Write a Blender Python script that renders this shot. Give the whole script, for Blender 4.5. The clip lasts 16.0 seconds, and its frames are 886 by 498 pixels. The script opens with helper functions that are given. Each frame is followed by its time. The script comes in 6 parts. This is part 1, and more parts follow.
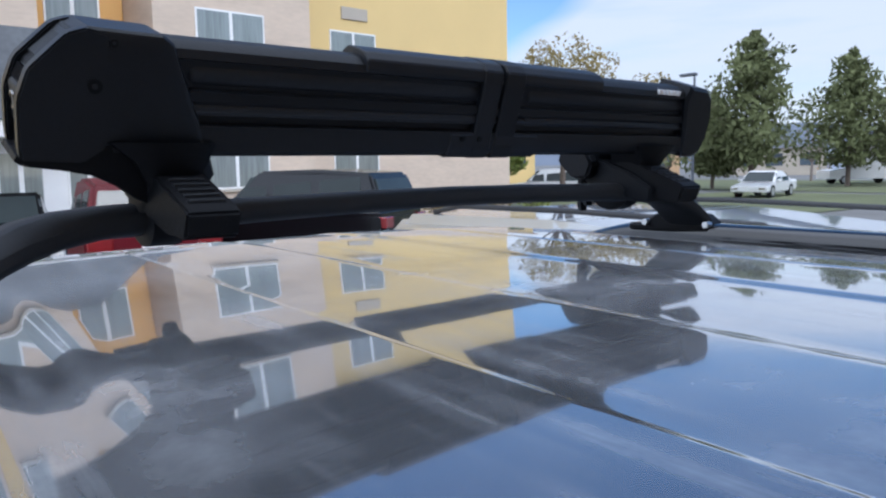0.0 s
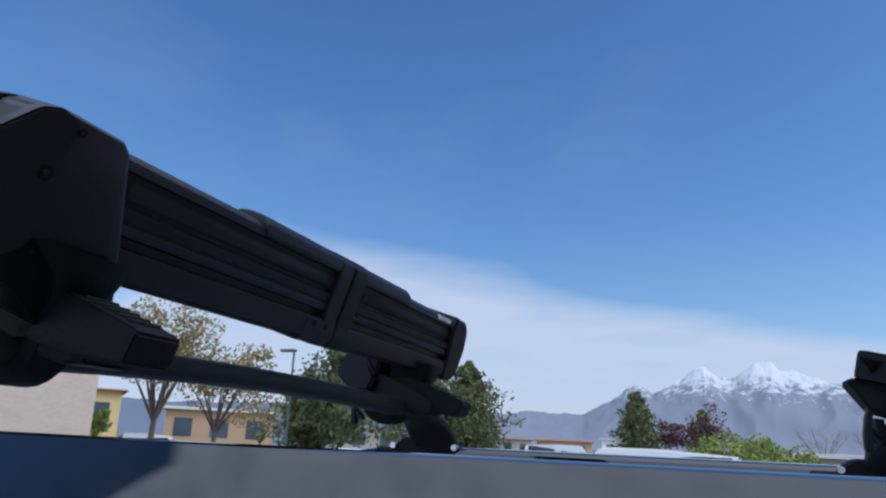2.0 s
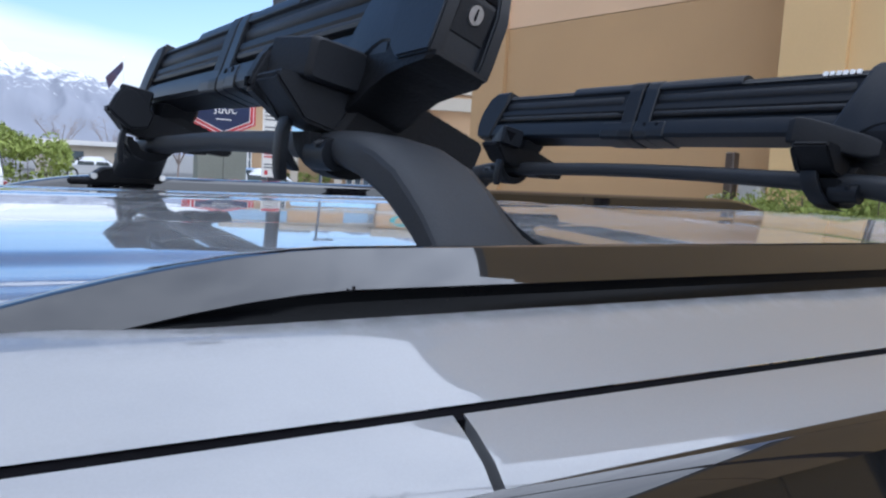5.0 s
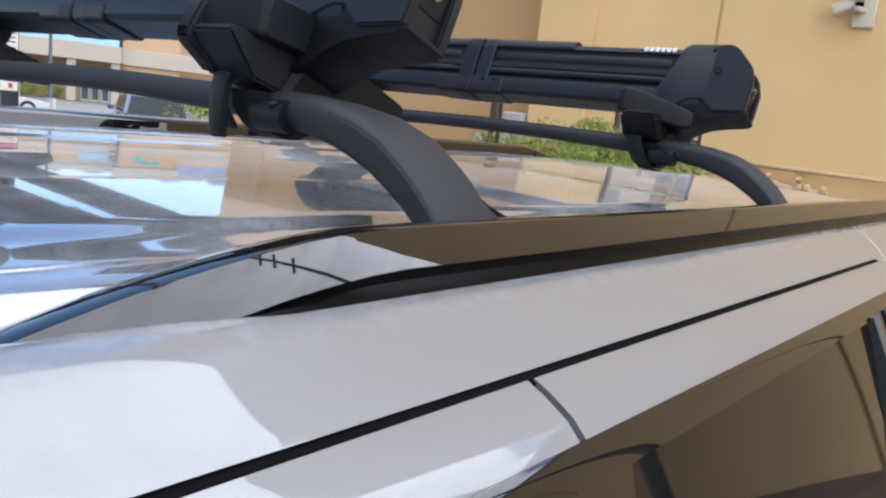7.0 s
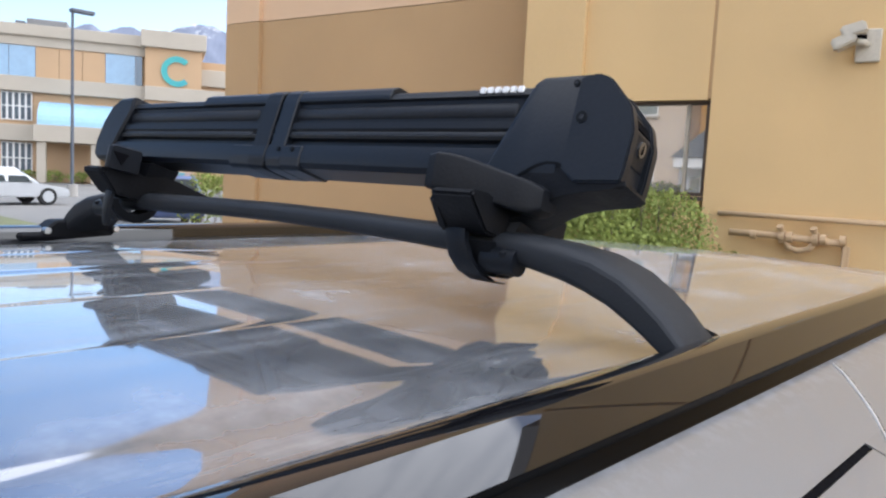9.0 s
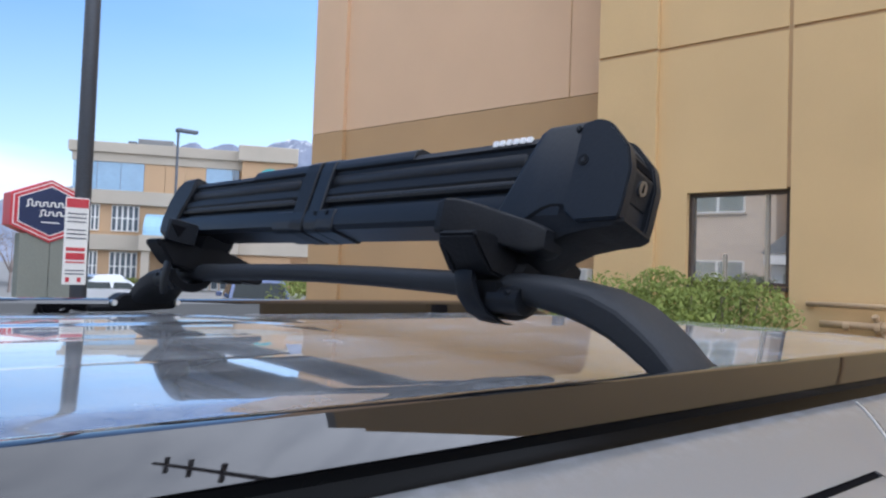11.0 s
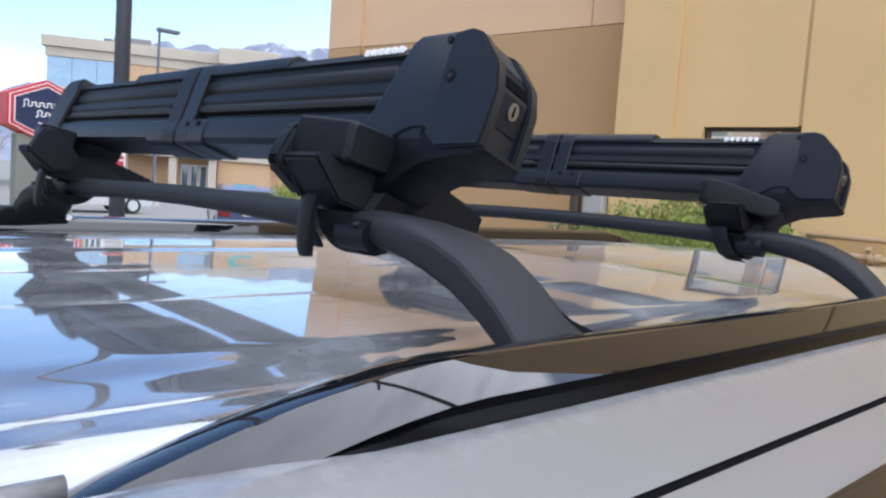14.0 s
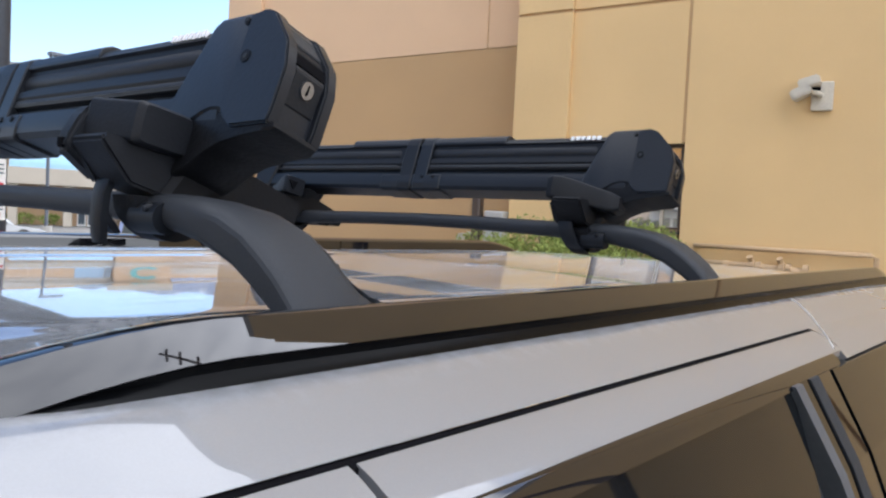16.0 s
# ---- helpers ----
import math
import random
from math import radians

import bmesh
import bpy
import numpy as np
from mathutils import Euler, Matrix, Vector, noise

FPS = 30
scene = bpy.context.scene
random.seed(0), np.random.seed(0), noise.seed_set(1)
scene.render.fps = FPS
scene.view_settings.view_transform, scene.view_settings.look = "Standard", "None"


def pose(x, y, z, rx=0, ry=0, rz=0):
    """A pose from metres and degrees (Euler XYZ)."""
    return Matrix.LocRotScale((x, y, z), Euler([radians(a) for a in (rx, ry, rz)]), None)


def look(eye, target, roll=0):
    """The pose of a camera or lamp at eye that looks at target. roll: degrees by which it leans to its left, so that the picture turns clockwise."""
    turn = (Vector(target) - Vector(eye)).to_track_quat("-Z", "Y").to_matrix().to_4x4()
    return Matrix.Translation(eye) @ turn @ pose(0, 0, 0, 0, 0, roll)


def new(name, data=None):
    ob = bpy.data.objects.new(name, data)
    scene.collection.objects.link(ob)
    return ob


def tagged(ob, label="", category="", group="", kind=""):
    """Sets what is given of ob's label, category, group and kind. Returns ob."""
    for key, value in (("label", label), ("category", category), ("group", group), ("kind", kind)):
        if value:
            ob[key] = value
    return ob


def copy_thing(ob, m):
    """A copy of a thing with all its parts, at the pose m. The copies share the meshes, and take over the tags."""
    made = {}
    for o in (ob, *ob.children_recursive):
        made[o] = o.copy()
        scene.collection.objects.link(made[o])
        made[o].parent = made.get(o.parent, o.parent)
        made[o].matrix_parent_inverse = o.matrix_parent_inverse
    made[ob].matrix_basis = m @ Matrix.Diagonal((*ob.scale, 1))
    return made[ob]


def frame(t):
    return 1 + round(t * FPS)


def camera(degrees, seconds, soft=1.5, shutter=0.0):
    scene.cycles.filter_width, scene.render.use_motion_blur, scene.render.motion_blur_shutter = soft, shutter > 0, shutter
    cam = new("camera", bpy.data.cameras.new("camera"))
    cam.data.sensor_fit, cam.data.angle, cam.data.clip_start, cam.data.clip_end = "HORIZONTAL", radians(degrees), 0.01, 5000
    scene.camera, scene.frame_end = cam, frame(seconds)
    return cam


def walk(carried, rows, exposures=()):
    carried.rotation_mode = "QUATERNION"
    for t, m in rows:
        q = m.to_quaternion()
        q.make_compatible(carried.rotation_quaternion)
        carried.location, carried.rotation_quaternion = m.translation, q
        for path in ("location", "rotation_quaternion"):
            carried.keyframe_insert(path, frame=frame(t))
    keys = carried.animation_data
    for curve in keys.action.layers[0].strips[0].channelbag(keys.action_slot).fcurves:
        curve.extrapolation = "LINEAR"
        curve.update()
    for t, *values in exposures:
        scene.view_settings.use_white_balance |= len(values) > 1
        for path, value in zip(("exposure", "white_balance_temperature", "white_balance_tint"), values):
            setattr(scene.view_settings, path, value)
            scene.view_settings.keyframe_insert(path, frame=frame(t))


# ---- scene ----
cam = camera(61.5, 16.0, 2.3)

PATH = [
    (0, (0.048, 0.030, 1.874), (-1.557, 1.200, 1.655), -1.0),
    (0.5, (0.037, -0.004, 1.833), (-1.586, 1.154, 1.722), -2.0),
    (1, (0.012, -0.040, 1.819), (-1.468, 1.299, 1.907), 0.2),
    (1.5, (-0.089, -0.1, 1.825), (-1.218, 1.522, 2.131), 2.5),
    (2, (-0.126, -0.134, 1.790), (-0.919, 1.63, 2.299), 2.7),
    (2.5, (-0.199, -0.144, 1.797), (-0.858, 1.694, 2.233), 3.1),
    (3, (-0.295, -0.168, 1.803), (-0.823, 1.749, 2.017), 1.6),
    (3.5, (-0.453, -0.132, 1.825), (-0.594, 1.861, 1.917), 1.1),
    (4, (-0.581, -0.155, 1.851), (-0.289, 1.823, 1.813), 2.2),
    (4.5, (-0.683, -0.267, 1.834), (0.003, 1.607, 1.691), 2.4),
    (5, (-0.792, -0.316, 1.826), (0.222, 1.395, 1.612), 3.1),
    (7.5, (-0.915, -0.248, 1.846), (0.611, 0.998, 1.5), 6.0),
    (8, (-0.785, -0.265, 1.838), (0.745, 0.997, 1.584), 4.0),
    (8.5, (-0.592, -0.262, 1.846), (0.915, 1.031, 1.626), 3.5),
    (9, (-0.448, -0.189, 1.887), (1.015, 1.161, 1.694), 2.9),
    (9.5, (-0.392, -0.193, 1.871), (0.957, 1.28, 1.763), 2.7),
    (9.7, (-0.391, -0.202, 1.862), (0.914, 1.313, 1.815), 2.3),
    (11.8, (-0.454, -0.255, 1.823), (0.847, 1.262, 1.905), 2.2),
    (12, (-0.471, -0.256, 1.817), (0.826, 1.266, 1.868), 2.5),
    (12.5, (-0.599, -0.287, 1.82), (0.67, 1.259, 1.785), 3.1),
    (13, (-0.724, -0.302, 1.834), (0.538, 1.246, 1.741), 3.1),
    (13.5, (-0.841, -0.257, 1.856), (0.461, 1.255, 1.715), 3.8),
    (14, (-0.916, -0.257, 1.867), (0.437, 1.207, 1.711), 4.1),
    (14.5, (-0.941, -0.323, 1.852), (0.466, 1.091, 1.71), 4.5),
    (15, (-0.93, -0.364, 1.83), (0.524, 1.005, 1.72), 4.4),
    (15.5, (-0.888, -0.327, 1.84), (0.601, 1.006, 1.755), 3.6),
    (16, (-0.86, -0.316, 1.84), (0.654, 0.988, 1.762), 2.8),
]

# ==== place ====
EXPO = [(0, 0.1, 5600, 12), (1.5, -0.28, 5400, 12), (2.3, -0.34, 5350, 12), (3, -0.22, 5300, 12), (4, -0.25, 5200, 12), (4.5, 0.12, 5450, 12), (5, 0.47, 5700, 12), (7.5, 0.90, 6300, 13), (9, 0.82, 6250, 13), (12, 0.42, 5750, 13), (13.5, 0.78, 5950, 13), (16, 0.82, 6300, 13)]
walk(cam, [(t, look(eye, target, roll)) for t, eye, target, roll in PATH], EXPO)

# ---- light ----
SUN_TO = Vector((0.77, 0.06, 0.63)).normalized()
world = bpy.data.worlds.new("sky")
scene.world = world
world.use_nodes = True
wn, wl = world.node_tree.nodes, world.node_tree.links
wn.clear()
sky = wn.new("ShaderNodeTexSky")
sky.sky_type, sky.sun_disc = "NISHITA", False
sky.sun_elevation = math.asin(SUN_TO.z)
sky.sun_rotation = math.atan2(SUN_TO.x, SUN_TO.y)
sky.air_density, sky.dust_density, sky.ozone_density = 1.0, 0.6, 1.5
coord = wn.new("ShaderNodeTexCoord")
split = wn.new("ShaderNodeSeparateXYZ")
wl.new(coord.outputs["Generated"], split.inputs[0])


def wmath(op, a, b=None, c=None, clamp=False):
    n = wn.new("ShaderNodeMath")
    n.operation, n.use_clamp = op, clamp
    for i, v in enumerate((a, b, c)):
        if v is None:
            continue
        if isinstance(v, (int, float)):
            n.inputs[i].default_value = v
        else:
            wl.new(v, n.inputs[i])
    return n.outputs[0]


def wnoise(scale, stretch, detail=4.0, rough=0.55):
    m = wn.new("ShaderNodeMapping")
    m.inputs["Scale"].default_value = stretch
    wl.new(coord.outputs["Generated"], m.inputs[0])
    n = wn.new("ShaderNodeTexNoise")
    n.inputs["Scale"].default_value, n.inputs["Detail"].default_value, n.inputs["Roughness"].default_value = scale, detail, rough
    wl.new(m.outputs[0], n.inputs["Vector"])
    return n.outputs["Fac"]


# a low sheet of white cloud over the mountains, thicker to the south, thin veils above
edge = wmath("ADD", wmath("MULTIPLY", wmath("SUBTRACT", wnoise(2.2, (1, 1, 3)), 0.5), 0.10), split.outputs[2])
south = wmath("ADD", wmath("MULTIPLY", wmath("MAXIMUM", wmath("MULTIPLY", split.outputs[1], -1.0), 0.0), 1.0), wmath("MULTIPLY", wmath("MAXIMUM", wmath("SUBTRACT", split.outputs[2], 0.55), 0.0), 2.4))
south = wmath("MINIMUM", south, 1.0)
edge = wmath("SUBTRACT", edge, wmath("MULTIPLY", south, 1.7))
rise = wmath("MAXIMUM", wmath("MINIMUM", wmath("MULTIPLY_ADD", split.outputs[0], -0.17, 0.175), 0.285), 0.10)
rise = wmath("MULTIPLY", rise, wmath("MULTIPLY_ADD", split.outputs[1], 4.0, -2.05, clamp=True))
low = wmath("MULTIPLY", wmath("SUBTRACT", rise, edge), 24.0, clamp=True)
inner = wmath("MULTIPLY_ADD", wnoise(5.0, (1, 1, 7), 6.0), 0.9, 0.50, clamp=True)
veil = wmath("MULTIPLY", wmath("SUBTRACT", wnoise(3.0, (1, 1, 2.2), 5.0), 0.46), 1.6, clamp=True)
cover = wmath("MAXIMUM", wmath("MULTIPLY", low, inner), wmath("MULTIPLY", veil, 0.16))
haze = wmath("MULTIPLY_ADD", split.outputs[2], -1.7, 0.50, clamp=True)
haze = wmath("MULTIPLY", haze, wmath("MULTIPLY_ADD", split.outputs[0], 0.9, 0.45, clamp=True))
cover = wmath("MAXIMUM", cover, haze)
cover = wmath("MULTIPLY", cover, 0.93, clamp=True)
mixer = wn.new("ShaderNodeMix")
mixer.data_type = "RGBA"
wl.new(cover, mixer.inputs["Factor"])
deep = wn.new("ShaderNodeHueSaturation")
deep.inputs["Saturation"].default_value = 1.16
wl.new(sky.outputs[0], deep.inputs["Color"])
wl.new(deep.outputs[0], mixer.inputs[6])
# the cloud is lit through from the veiled sun in the south
toward = wmath("MULTIPLY_ADD", split.outputs[0], SUN_TO.x, wmath("MULTIPLY_ADD", split.outputs[1], SUN_TO.y, wmath("MULTIPLY", split.outputs[2], SUN_TO.z)))
halo = wmath("MULTIPLY", wmath("POWER", wmath("MAXIMUM", toward, 0.0), 6.0), 2.5)
glow = wmath("ADD", wmath("MULTIPLY_ADD", wmath("POWER", south, 0.9), 1.3, 1.0), halo)
tint = wn.new("ShaderNodeMix")
tint.data_type, tint.blend_type = "RGBA", "MULTIPLY"
tint.inputs["Factor"].default_value = 1.0
tint.inputs[6].default_value = (5.1, 5.3, 5.6, 1)
wl.new(glow, tint.inputs[7])
wl.new(tint.outputs[2], mixer.inputs[7])
back = wn.new("ShaderNodeBackground")
back.inputs["Strength"].default_value = 0.15
wl.new(mixer.outputs[2], back.inputs["Color"])
out = wn.new("ShaderNodeOutputWorld")
wl.new(back.outputs[0], out.inputs[0])

sun_data = bpy.data.lights.new("sun", "SUN")
sun_data.energy, sun_data.angle, sun_data.color = 1.25, radians(14), (1.0, 0.95, 0.87)
sun = new("sun", sun_data)
sun.matrix_world = look(SUN_TO * 60, (0, 0, 0))


# ---- materials ----
def material(name, color, rough=0.6, metal=0.0, vary=0.18, grain=30.0, large=2.0, bump=0.15, second=None, coat=0.0, spec=0.5, streak=None):
    m = bpy.data.materials.new(name)
    m.use_nodes = True
    n, l = m.node_tree.nodes, m.node_tree.links
    b = n["Principled BSDF"]
    b.inputs["Metallic"].default_value = metal
    b.inputs["Specular IOR Level"].default_value = spec
    b.inputs["Coat Weight"].default_value, b.inputs["Coat Roughness"].default_value = coat, 0.03
    tc = n.new("ShaderNodeTexCoord")
    src = tc.outputs["Object"]
    if streak:
        mp = n.new("ShaderNodeMapping")
        mp.inputs["Scale"].default_value = streak
        l.new(src, mp.inputs[0])
        src = mp.outputs[0]

    def tex(scale, detail):
        t = n.new("ShaderNodeTexNoise")
        t.inputs["Scale"].default_value, t.inputs["Detail"].default_value = scale, detail
        l.new(src, t.inputs["Vector"])
        return t.outputs["Fac"]

    big, fine = tex(large, 5.0), tex(grain, 4.0)
    ramp = n.new("ShaderNodeValToRGB")
    c = Vector(color)
    lo, hi = c * (1 - vary), (Vector(second) if second else c * (1 + vary))
    ramp.color_ramp.elements[0].position, ramp.color_ramp.elements[1].position = 0.32, 0.68
    ramp.color_ramp.elements[0].color, ramp.color_ramp.elements[1].color = (*lo, 1), (*hi, 1)
    mix = n.new("ShaderNodeMath")
    mix.operation = "MULTIPLY_ADD"
    mix.inputs[1].default_value = 0.45
    l.new(fine, mix.inputs[0])
    half = n.new("ShaderNodeMath")
    half.operation = "MULTIPLY"
    half.inputs[1].default_value = 0.55
    l.new(big, half.inputs[0])
    l.new(half.outputs[0], mix.inputs[2])
    l.new(mix.outputs[0], ramp.inputs[0])
    l.new(ramp.outputs[0], b.inputs["Base Color"])
    r = n.new("ShaderNodeMath")
    r.operation, r.use_clamp = "MULTIPLY_ADD", True
    r.inputs[1].default_value, r.inputs[2].default_value = 0.3 * rough, 0.85 * rough
    l.new(big, r.inputs[0])
    l.new(r.outputs[0], b.inputs["Roughness"])
    if bump:
        bp = n.new("ShaderNodeBump")
        bp.inputs["Strength"].default_value, bp.inputs["Distance"].default_value = bump, 0.004
        l.new(fine, bp.inputs["Height"])
        l.new(bp.outputs[0], b.inputs["Normal"])
    return m


def car_paint(name, color, metal=0.75, rough=0.32):
    m = material(name, color, rough, metal, 0.05, 900.0, 1.5, 0.0, coat=1.0)
    m.node_tree.nodes["Principled BSDF"].inputs["Coat IOR"].default_value = 1.7
    return m


def dusty_paint(name, color, metal=0.7, rough=0.3):
    # clear-coated metallic paint under a thin film of dried dust: blotches, wiped streaks and water marks
    m = car_paint(name, color, metal, rough)
    n, l = m.node_tree.nodes, m.node_tree.links
    b = n["Principled BSDF"]
    tc = n.new("ShaderNodeTexCoord")

    def patch(scale, stretch, lo, hi, detail=5.0):
        mp = n.new("ShaderNodeMapping")
        mp.inputs["Scale"].default_value = stretch
        l.new(tc.outputs["Object"], mp.inputs[0])
        t = n.new("ShaderNodeTexNoise")
        t.inputs["Scale"].default_value, t.inputs["Detail"].default_value, t.inputs["Roughness"].default_value = scale, detail, 0.6
        l.new(mp.outputs[0], t.inputs["Vector"])
        r = n.new("ShaderNodeMapRange")
        r.inputs["From Min"].default_value, r.inputs["From Max"].default_value = lo, hi
        l.new(t.outputs["Fac"], r.inputs["Value"])
        return r.outputs[0]

    def calc(op, a, b_, c=None):
        k = n.new("ShaderNodeMath")
        k.operation = op
        for i, v in enumerate((a, b_, c)):
            if isinstance(v, (int, float)):
                k.inputs[i].default_value = v
            elif v is not None:
                l.new(v, k.inputs[i])
        return k.outputs[0]

    blotch = patch(7.0, (1, 1, 1), 0.43, 0.70)
    streak = patch(4.0, (0.7, 9.0, 1.0), 0.48, 0.75)
    fine = patch(17.0, (1, 1, 1), 0.40, 0.68, 7.0)
    marks = n.new("ShaderNodeTexVoronoi")
    marks.inputs["Scale"].default_value = 46.0
    l.new(tc.outputs["Object"], marks.inputs["Vector"])
    speck = calc("LESS_THAN", marks.outputs["Distance"], 0.050)
    dirt = calc("MULTIPLY", calc("MAXIMUM", blotch, streak), calc("MULTIPLY_ADD", fine, 0.65, 0.35))
    l.new(calc("MULTIPLY_ADD", dirt, 0.02, 0.008), b.inputs["Coat Roughness"])
    amount = calc("MULTIPLY_ADD", speck, 0.06, calc("MULTIPLY_ADD", dirt, 0.40, 0.090))
    film = n.new("ShaderNodeBsdfDiffuse")
    film.inputs["Color"].default_value = (0.46, 0.475, 0.50, 1)
    mx = n.new("ShaderNodeMixShader")
    l.new(amount, mx.inputs[0])
    l.new(b.outputs[0], mx.inputs[1])
    l.new(film.outputs[0], mx.inputs[2])
    l.new(mx.outputs[0], n["Material Output"].inputs[0])
    return m


def glass_dark(name, color, rough=0.02):
    m = material(name, color, rough, 0.0, 0.1, 3.0, 1.0, 0.0, coat=1.0)
    return m


PAINT = dusty_paint("grey_metallic_paint", (0.235, 0.25, 0.285), 0.90, 0.065)
# Same paint as the roof, made darker and duller to dim the shoulder's reflections.
PAINT_DIMMED = car_paint("grey_metallic_paint_dimmed", (0.19, 0.195, 0.205), 0.35, 0.50)
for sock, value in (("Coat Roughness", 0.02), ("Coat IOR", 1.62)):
    PAINT_DIMMED.node_tree.nodes["Principled BSDF"].inputs[sock].default_value = value
EDGE_HIGHLIGHT = material("pale_edge_highlight", (0.62, 0.61, 0.58), 0.4, 0.3, 0.1, 200, 8, 0.0)
rail_dust = PAINT_DIMMED.node_tree
rn, rl = rail_dust.nodes, rail_dust.links
rtc, rsp, rnz = rn.new("ShaderNodeTexCoord"), rn.new("ShaderNodeSeparateXYZ"), rn.new("ShaderNodeTexNoise")
rnz.inputs["Scale"].default_value, rnz.inputs["Detail"].default_value, rnz.inputs["Roughness"].default_value = 70.0, 9.0, 0.68
rl.new(rtc.outputs["Object"], rsp.inputs[0])
rl.new(rtc.outputs["Object"], rnz.inputs["Vector"])
strip, spots, both_ = rn.new("ShaderNodeMapRange"), rn.new("ShaderNodeMapRange"), rn.new("ShaderNodeMath")
strip.inputs["From Min"].default_value, strip.inputs["From Max"].default_value, strip.inputs["To Max"].default_value = -0.052, -0.030, 0.38
rl.new(rsp.outputs[1], strip.inputs["Value"])
spots.inputs["From Min"].default_value, spots.inputs["From Max"].default_value = 0.46, 0.60
rl.new(rnz.outputs["Fac"], spots.inputs["Value"])
both_.operation = "MULTIPLY"
rl.new(strip.outputs[0], both_.inputs[0])
rl.new(spots.outputs[0], both_.inputs[1])
rfilm, rmix = rn.new("ShaderNodeBsdfDiffuse"), rn.new("ShaderNodeMixShader")
rfilm.inputs["Color"].default_value = (0.27, 0.28, 0.30, 1)
rl.new(both_.outputs[0], rmix.inputs[0])
rl.new(rn["Principled BSDF"].outputs[0], rmix.inputs[1])
rl.new(rfilm.outputs[0], rmix.inputs[2])
rl.new(rmix.outputs[0], rn["Material Output"].inputs[0])
CHANNEL = material("blue_grey_satin_trim", (0.060, 0.068, 0.080), 0.5, 0.0, 0.15, 120, 6, 0.04)
STRIP = material("dark_blue_grey_rubber", (0.016, 0.020, 0.026), 0.65, 0.0, 0.2, 120, 6, 0.1, spec=0.3)
RAIL_BLACK = material("gloss_black_trim", (0.005, 0.005, 0.006), 0.022, 0.0, 0.3, 60, 4, 0.0, spec=0.86)
RAIL_FOOT = material("black_rail_band", (0.0014, 0.0016, 0.002), 0.22, 0.0, 0.3, 60, 4, 0.0, spec=0.05)
RAIL_TOP = material("satin_black_rail", (0.03, 0.03, 0.032), 0.38, 0.0, 0.3, 200, 8, 0.05)
RUBBER = material("black_rubber", (0.004, 0.004, 0.005), 0.8, 0.0, 0.3, 120, 8, 0.2, spec=0.03)
BAR = material("textured_grey_powder_coat", (0.0195, 0.0220, 0.0265), 0.58, 0.0, 0.15, 700, 6, 0.10, spec=0.24)
PLASTIC = material("textured_black_plastic", (0.0050, 0.0064, 0.0094), 0.46, 0.0, 0.25, 500, 7, 0.08, spec=0.27)
PLASTIC_ALT = material("smooth_black_plastic", (0.0064, 0.0082, 0.0118), 0.40, 0.0, 0.25, 300, 5, 0.04, spec=0.32)
PLASTIC_DARK = material("matt_black_plastic", (0.0042, 0.0047, 0.0062), 0.52, 0.0, 0.25, 300, 7, 0.12, spec=0.15)
FOAM = material("ribbed_black_rubber", (0.0115, 0.0140, 0.0190), 0.52, 0.0, 0.2, 200, 7, 0.08, spec=0.29)
LOCK = material("dull_lock_metal", (0.30, 0.30, 0.31), 0.36, 1.0, 0.2, 300, 8, 0.04)
LEVER = material("matt_lever_plastic", (0.0056, 0.0068, 0.0095), 0.54, 0.0, 0.25, 400, 7, 0.10, spec=0.20)
METAL = material("bright_metal", (0.50, 0.50, 0.49), 0.30, 1.0, 0.1, 200, 8, 0.03)
CHROME = material("chrome", (0.75, 0.75, 0.75), 0.08, 1.0, 0.05, 50, 4, 0.0)
WHITE_INK = material("white_ink", (0.75, 0.75, 0.76), 0.5, 0.0, 0.1, 200, 8, 0.0)
CAR_GLASS = material("dark_tinted_glass", (0.005, 0.006, 0.007), 0.03, 0.0, 0.1, 3.0, 1.0, 0.0, spec=0.28)
CLEAR_PANE = material("window_glass_dark", (0.12, 0.15, 0.18), 0.04, 0.35, 0.1, 3.0, 1.0, 0.0)
CURTAIN_PANE = material("curtained_window_glass", (0.24, 0.26, 0.24), 0.05, 0.15, 0.25, 6.0, 1.5, 0.0, streak=(3.0, 3.0, 0.2))
MIRROR_PANE = material("sun_control_glass", (0.50, 0.49, 0.47), 0.02, 0.75, 0.05, 3.0, 1.0, 0.0)
# Blue toned towards grey: distance haze on the office is put into the colour.
BLUE_PANE = glass_dark("hazed_blue_mirror_glass", (0.19, 0.33, 0.47), 0.06)
STUCCO = material("ochre_stucco", (0.68, 0.465, 0.225), 0.9, 0.0, 0.10, 220, 0.9, 0.35)
STUCCO_PALE = material("peach_stucco", (0.70, 0.47, 0.29), 0.9, 0.0, 0.08, 220, 0.9, 0.3)
STUCCO_BROWN = material("brown_stucco", (0.48, 0.305, 0.15), 0.9, 0.0, 0.10, 220, 0.9, 0.35)
HOTEL_YELLOW = material("yellow_stucco", (0.70, 0.51, 0.22), 0.9, 0.0, 0.07, 60, 0.4, 0.2)
HOTEL_STONE = material("pale_stone_veneer", (0.58, 0.465, 0.355), 0.85, 0.0, 0.10, 6, 1.2, 0.4, streak=(0.6, 0.6, 2.0))
# The recess's shade is put into this deeper orange tone.
HOTEL_SHADED = material("shaded_orange_stucco", (0.66, 0.38, 0.13), 0.9, 0.0, 0.08, 60, 0.4, 0.2)
CREAM = material("cream_paint", (0.44, 0.385, 0.31), 0.7, 0.0, 0.08, 40, 0.6, 0.1)
TAN = material("tan_panel", (0.50, 0.33, 0.19), 0.8, 0.0, 0.06, 40, 0.6, 0.1)
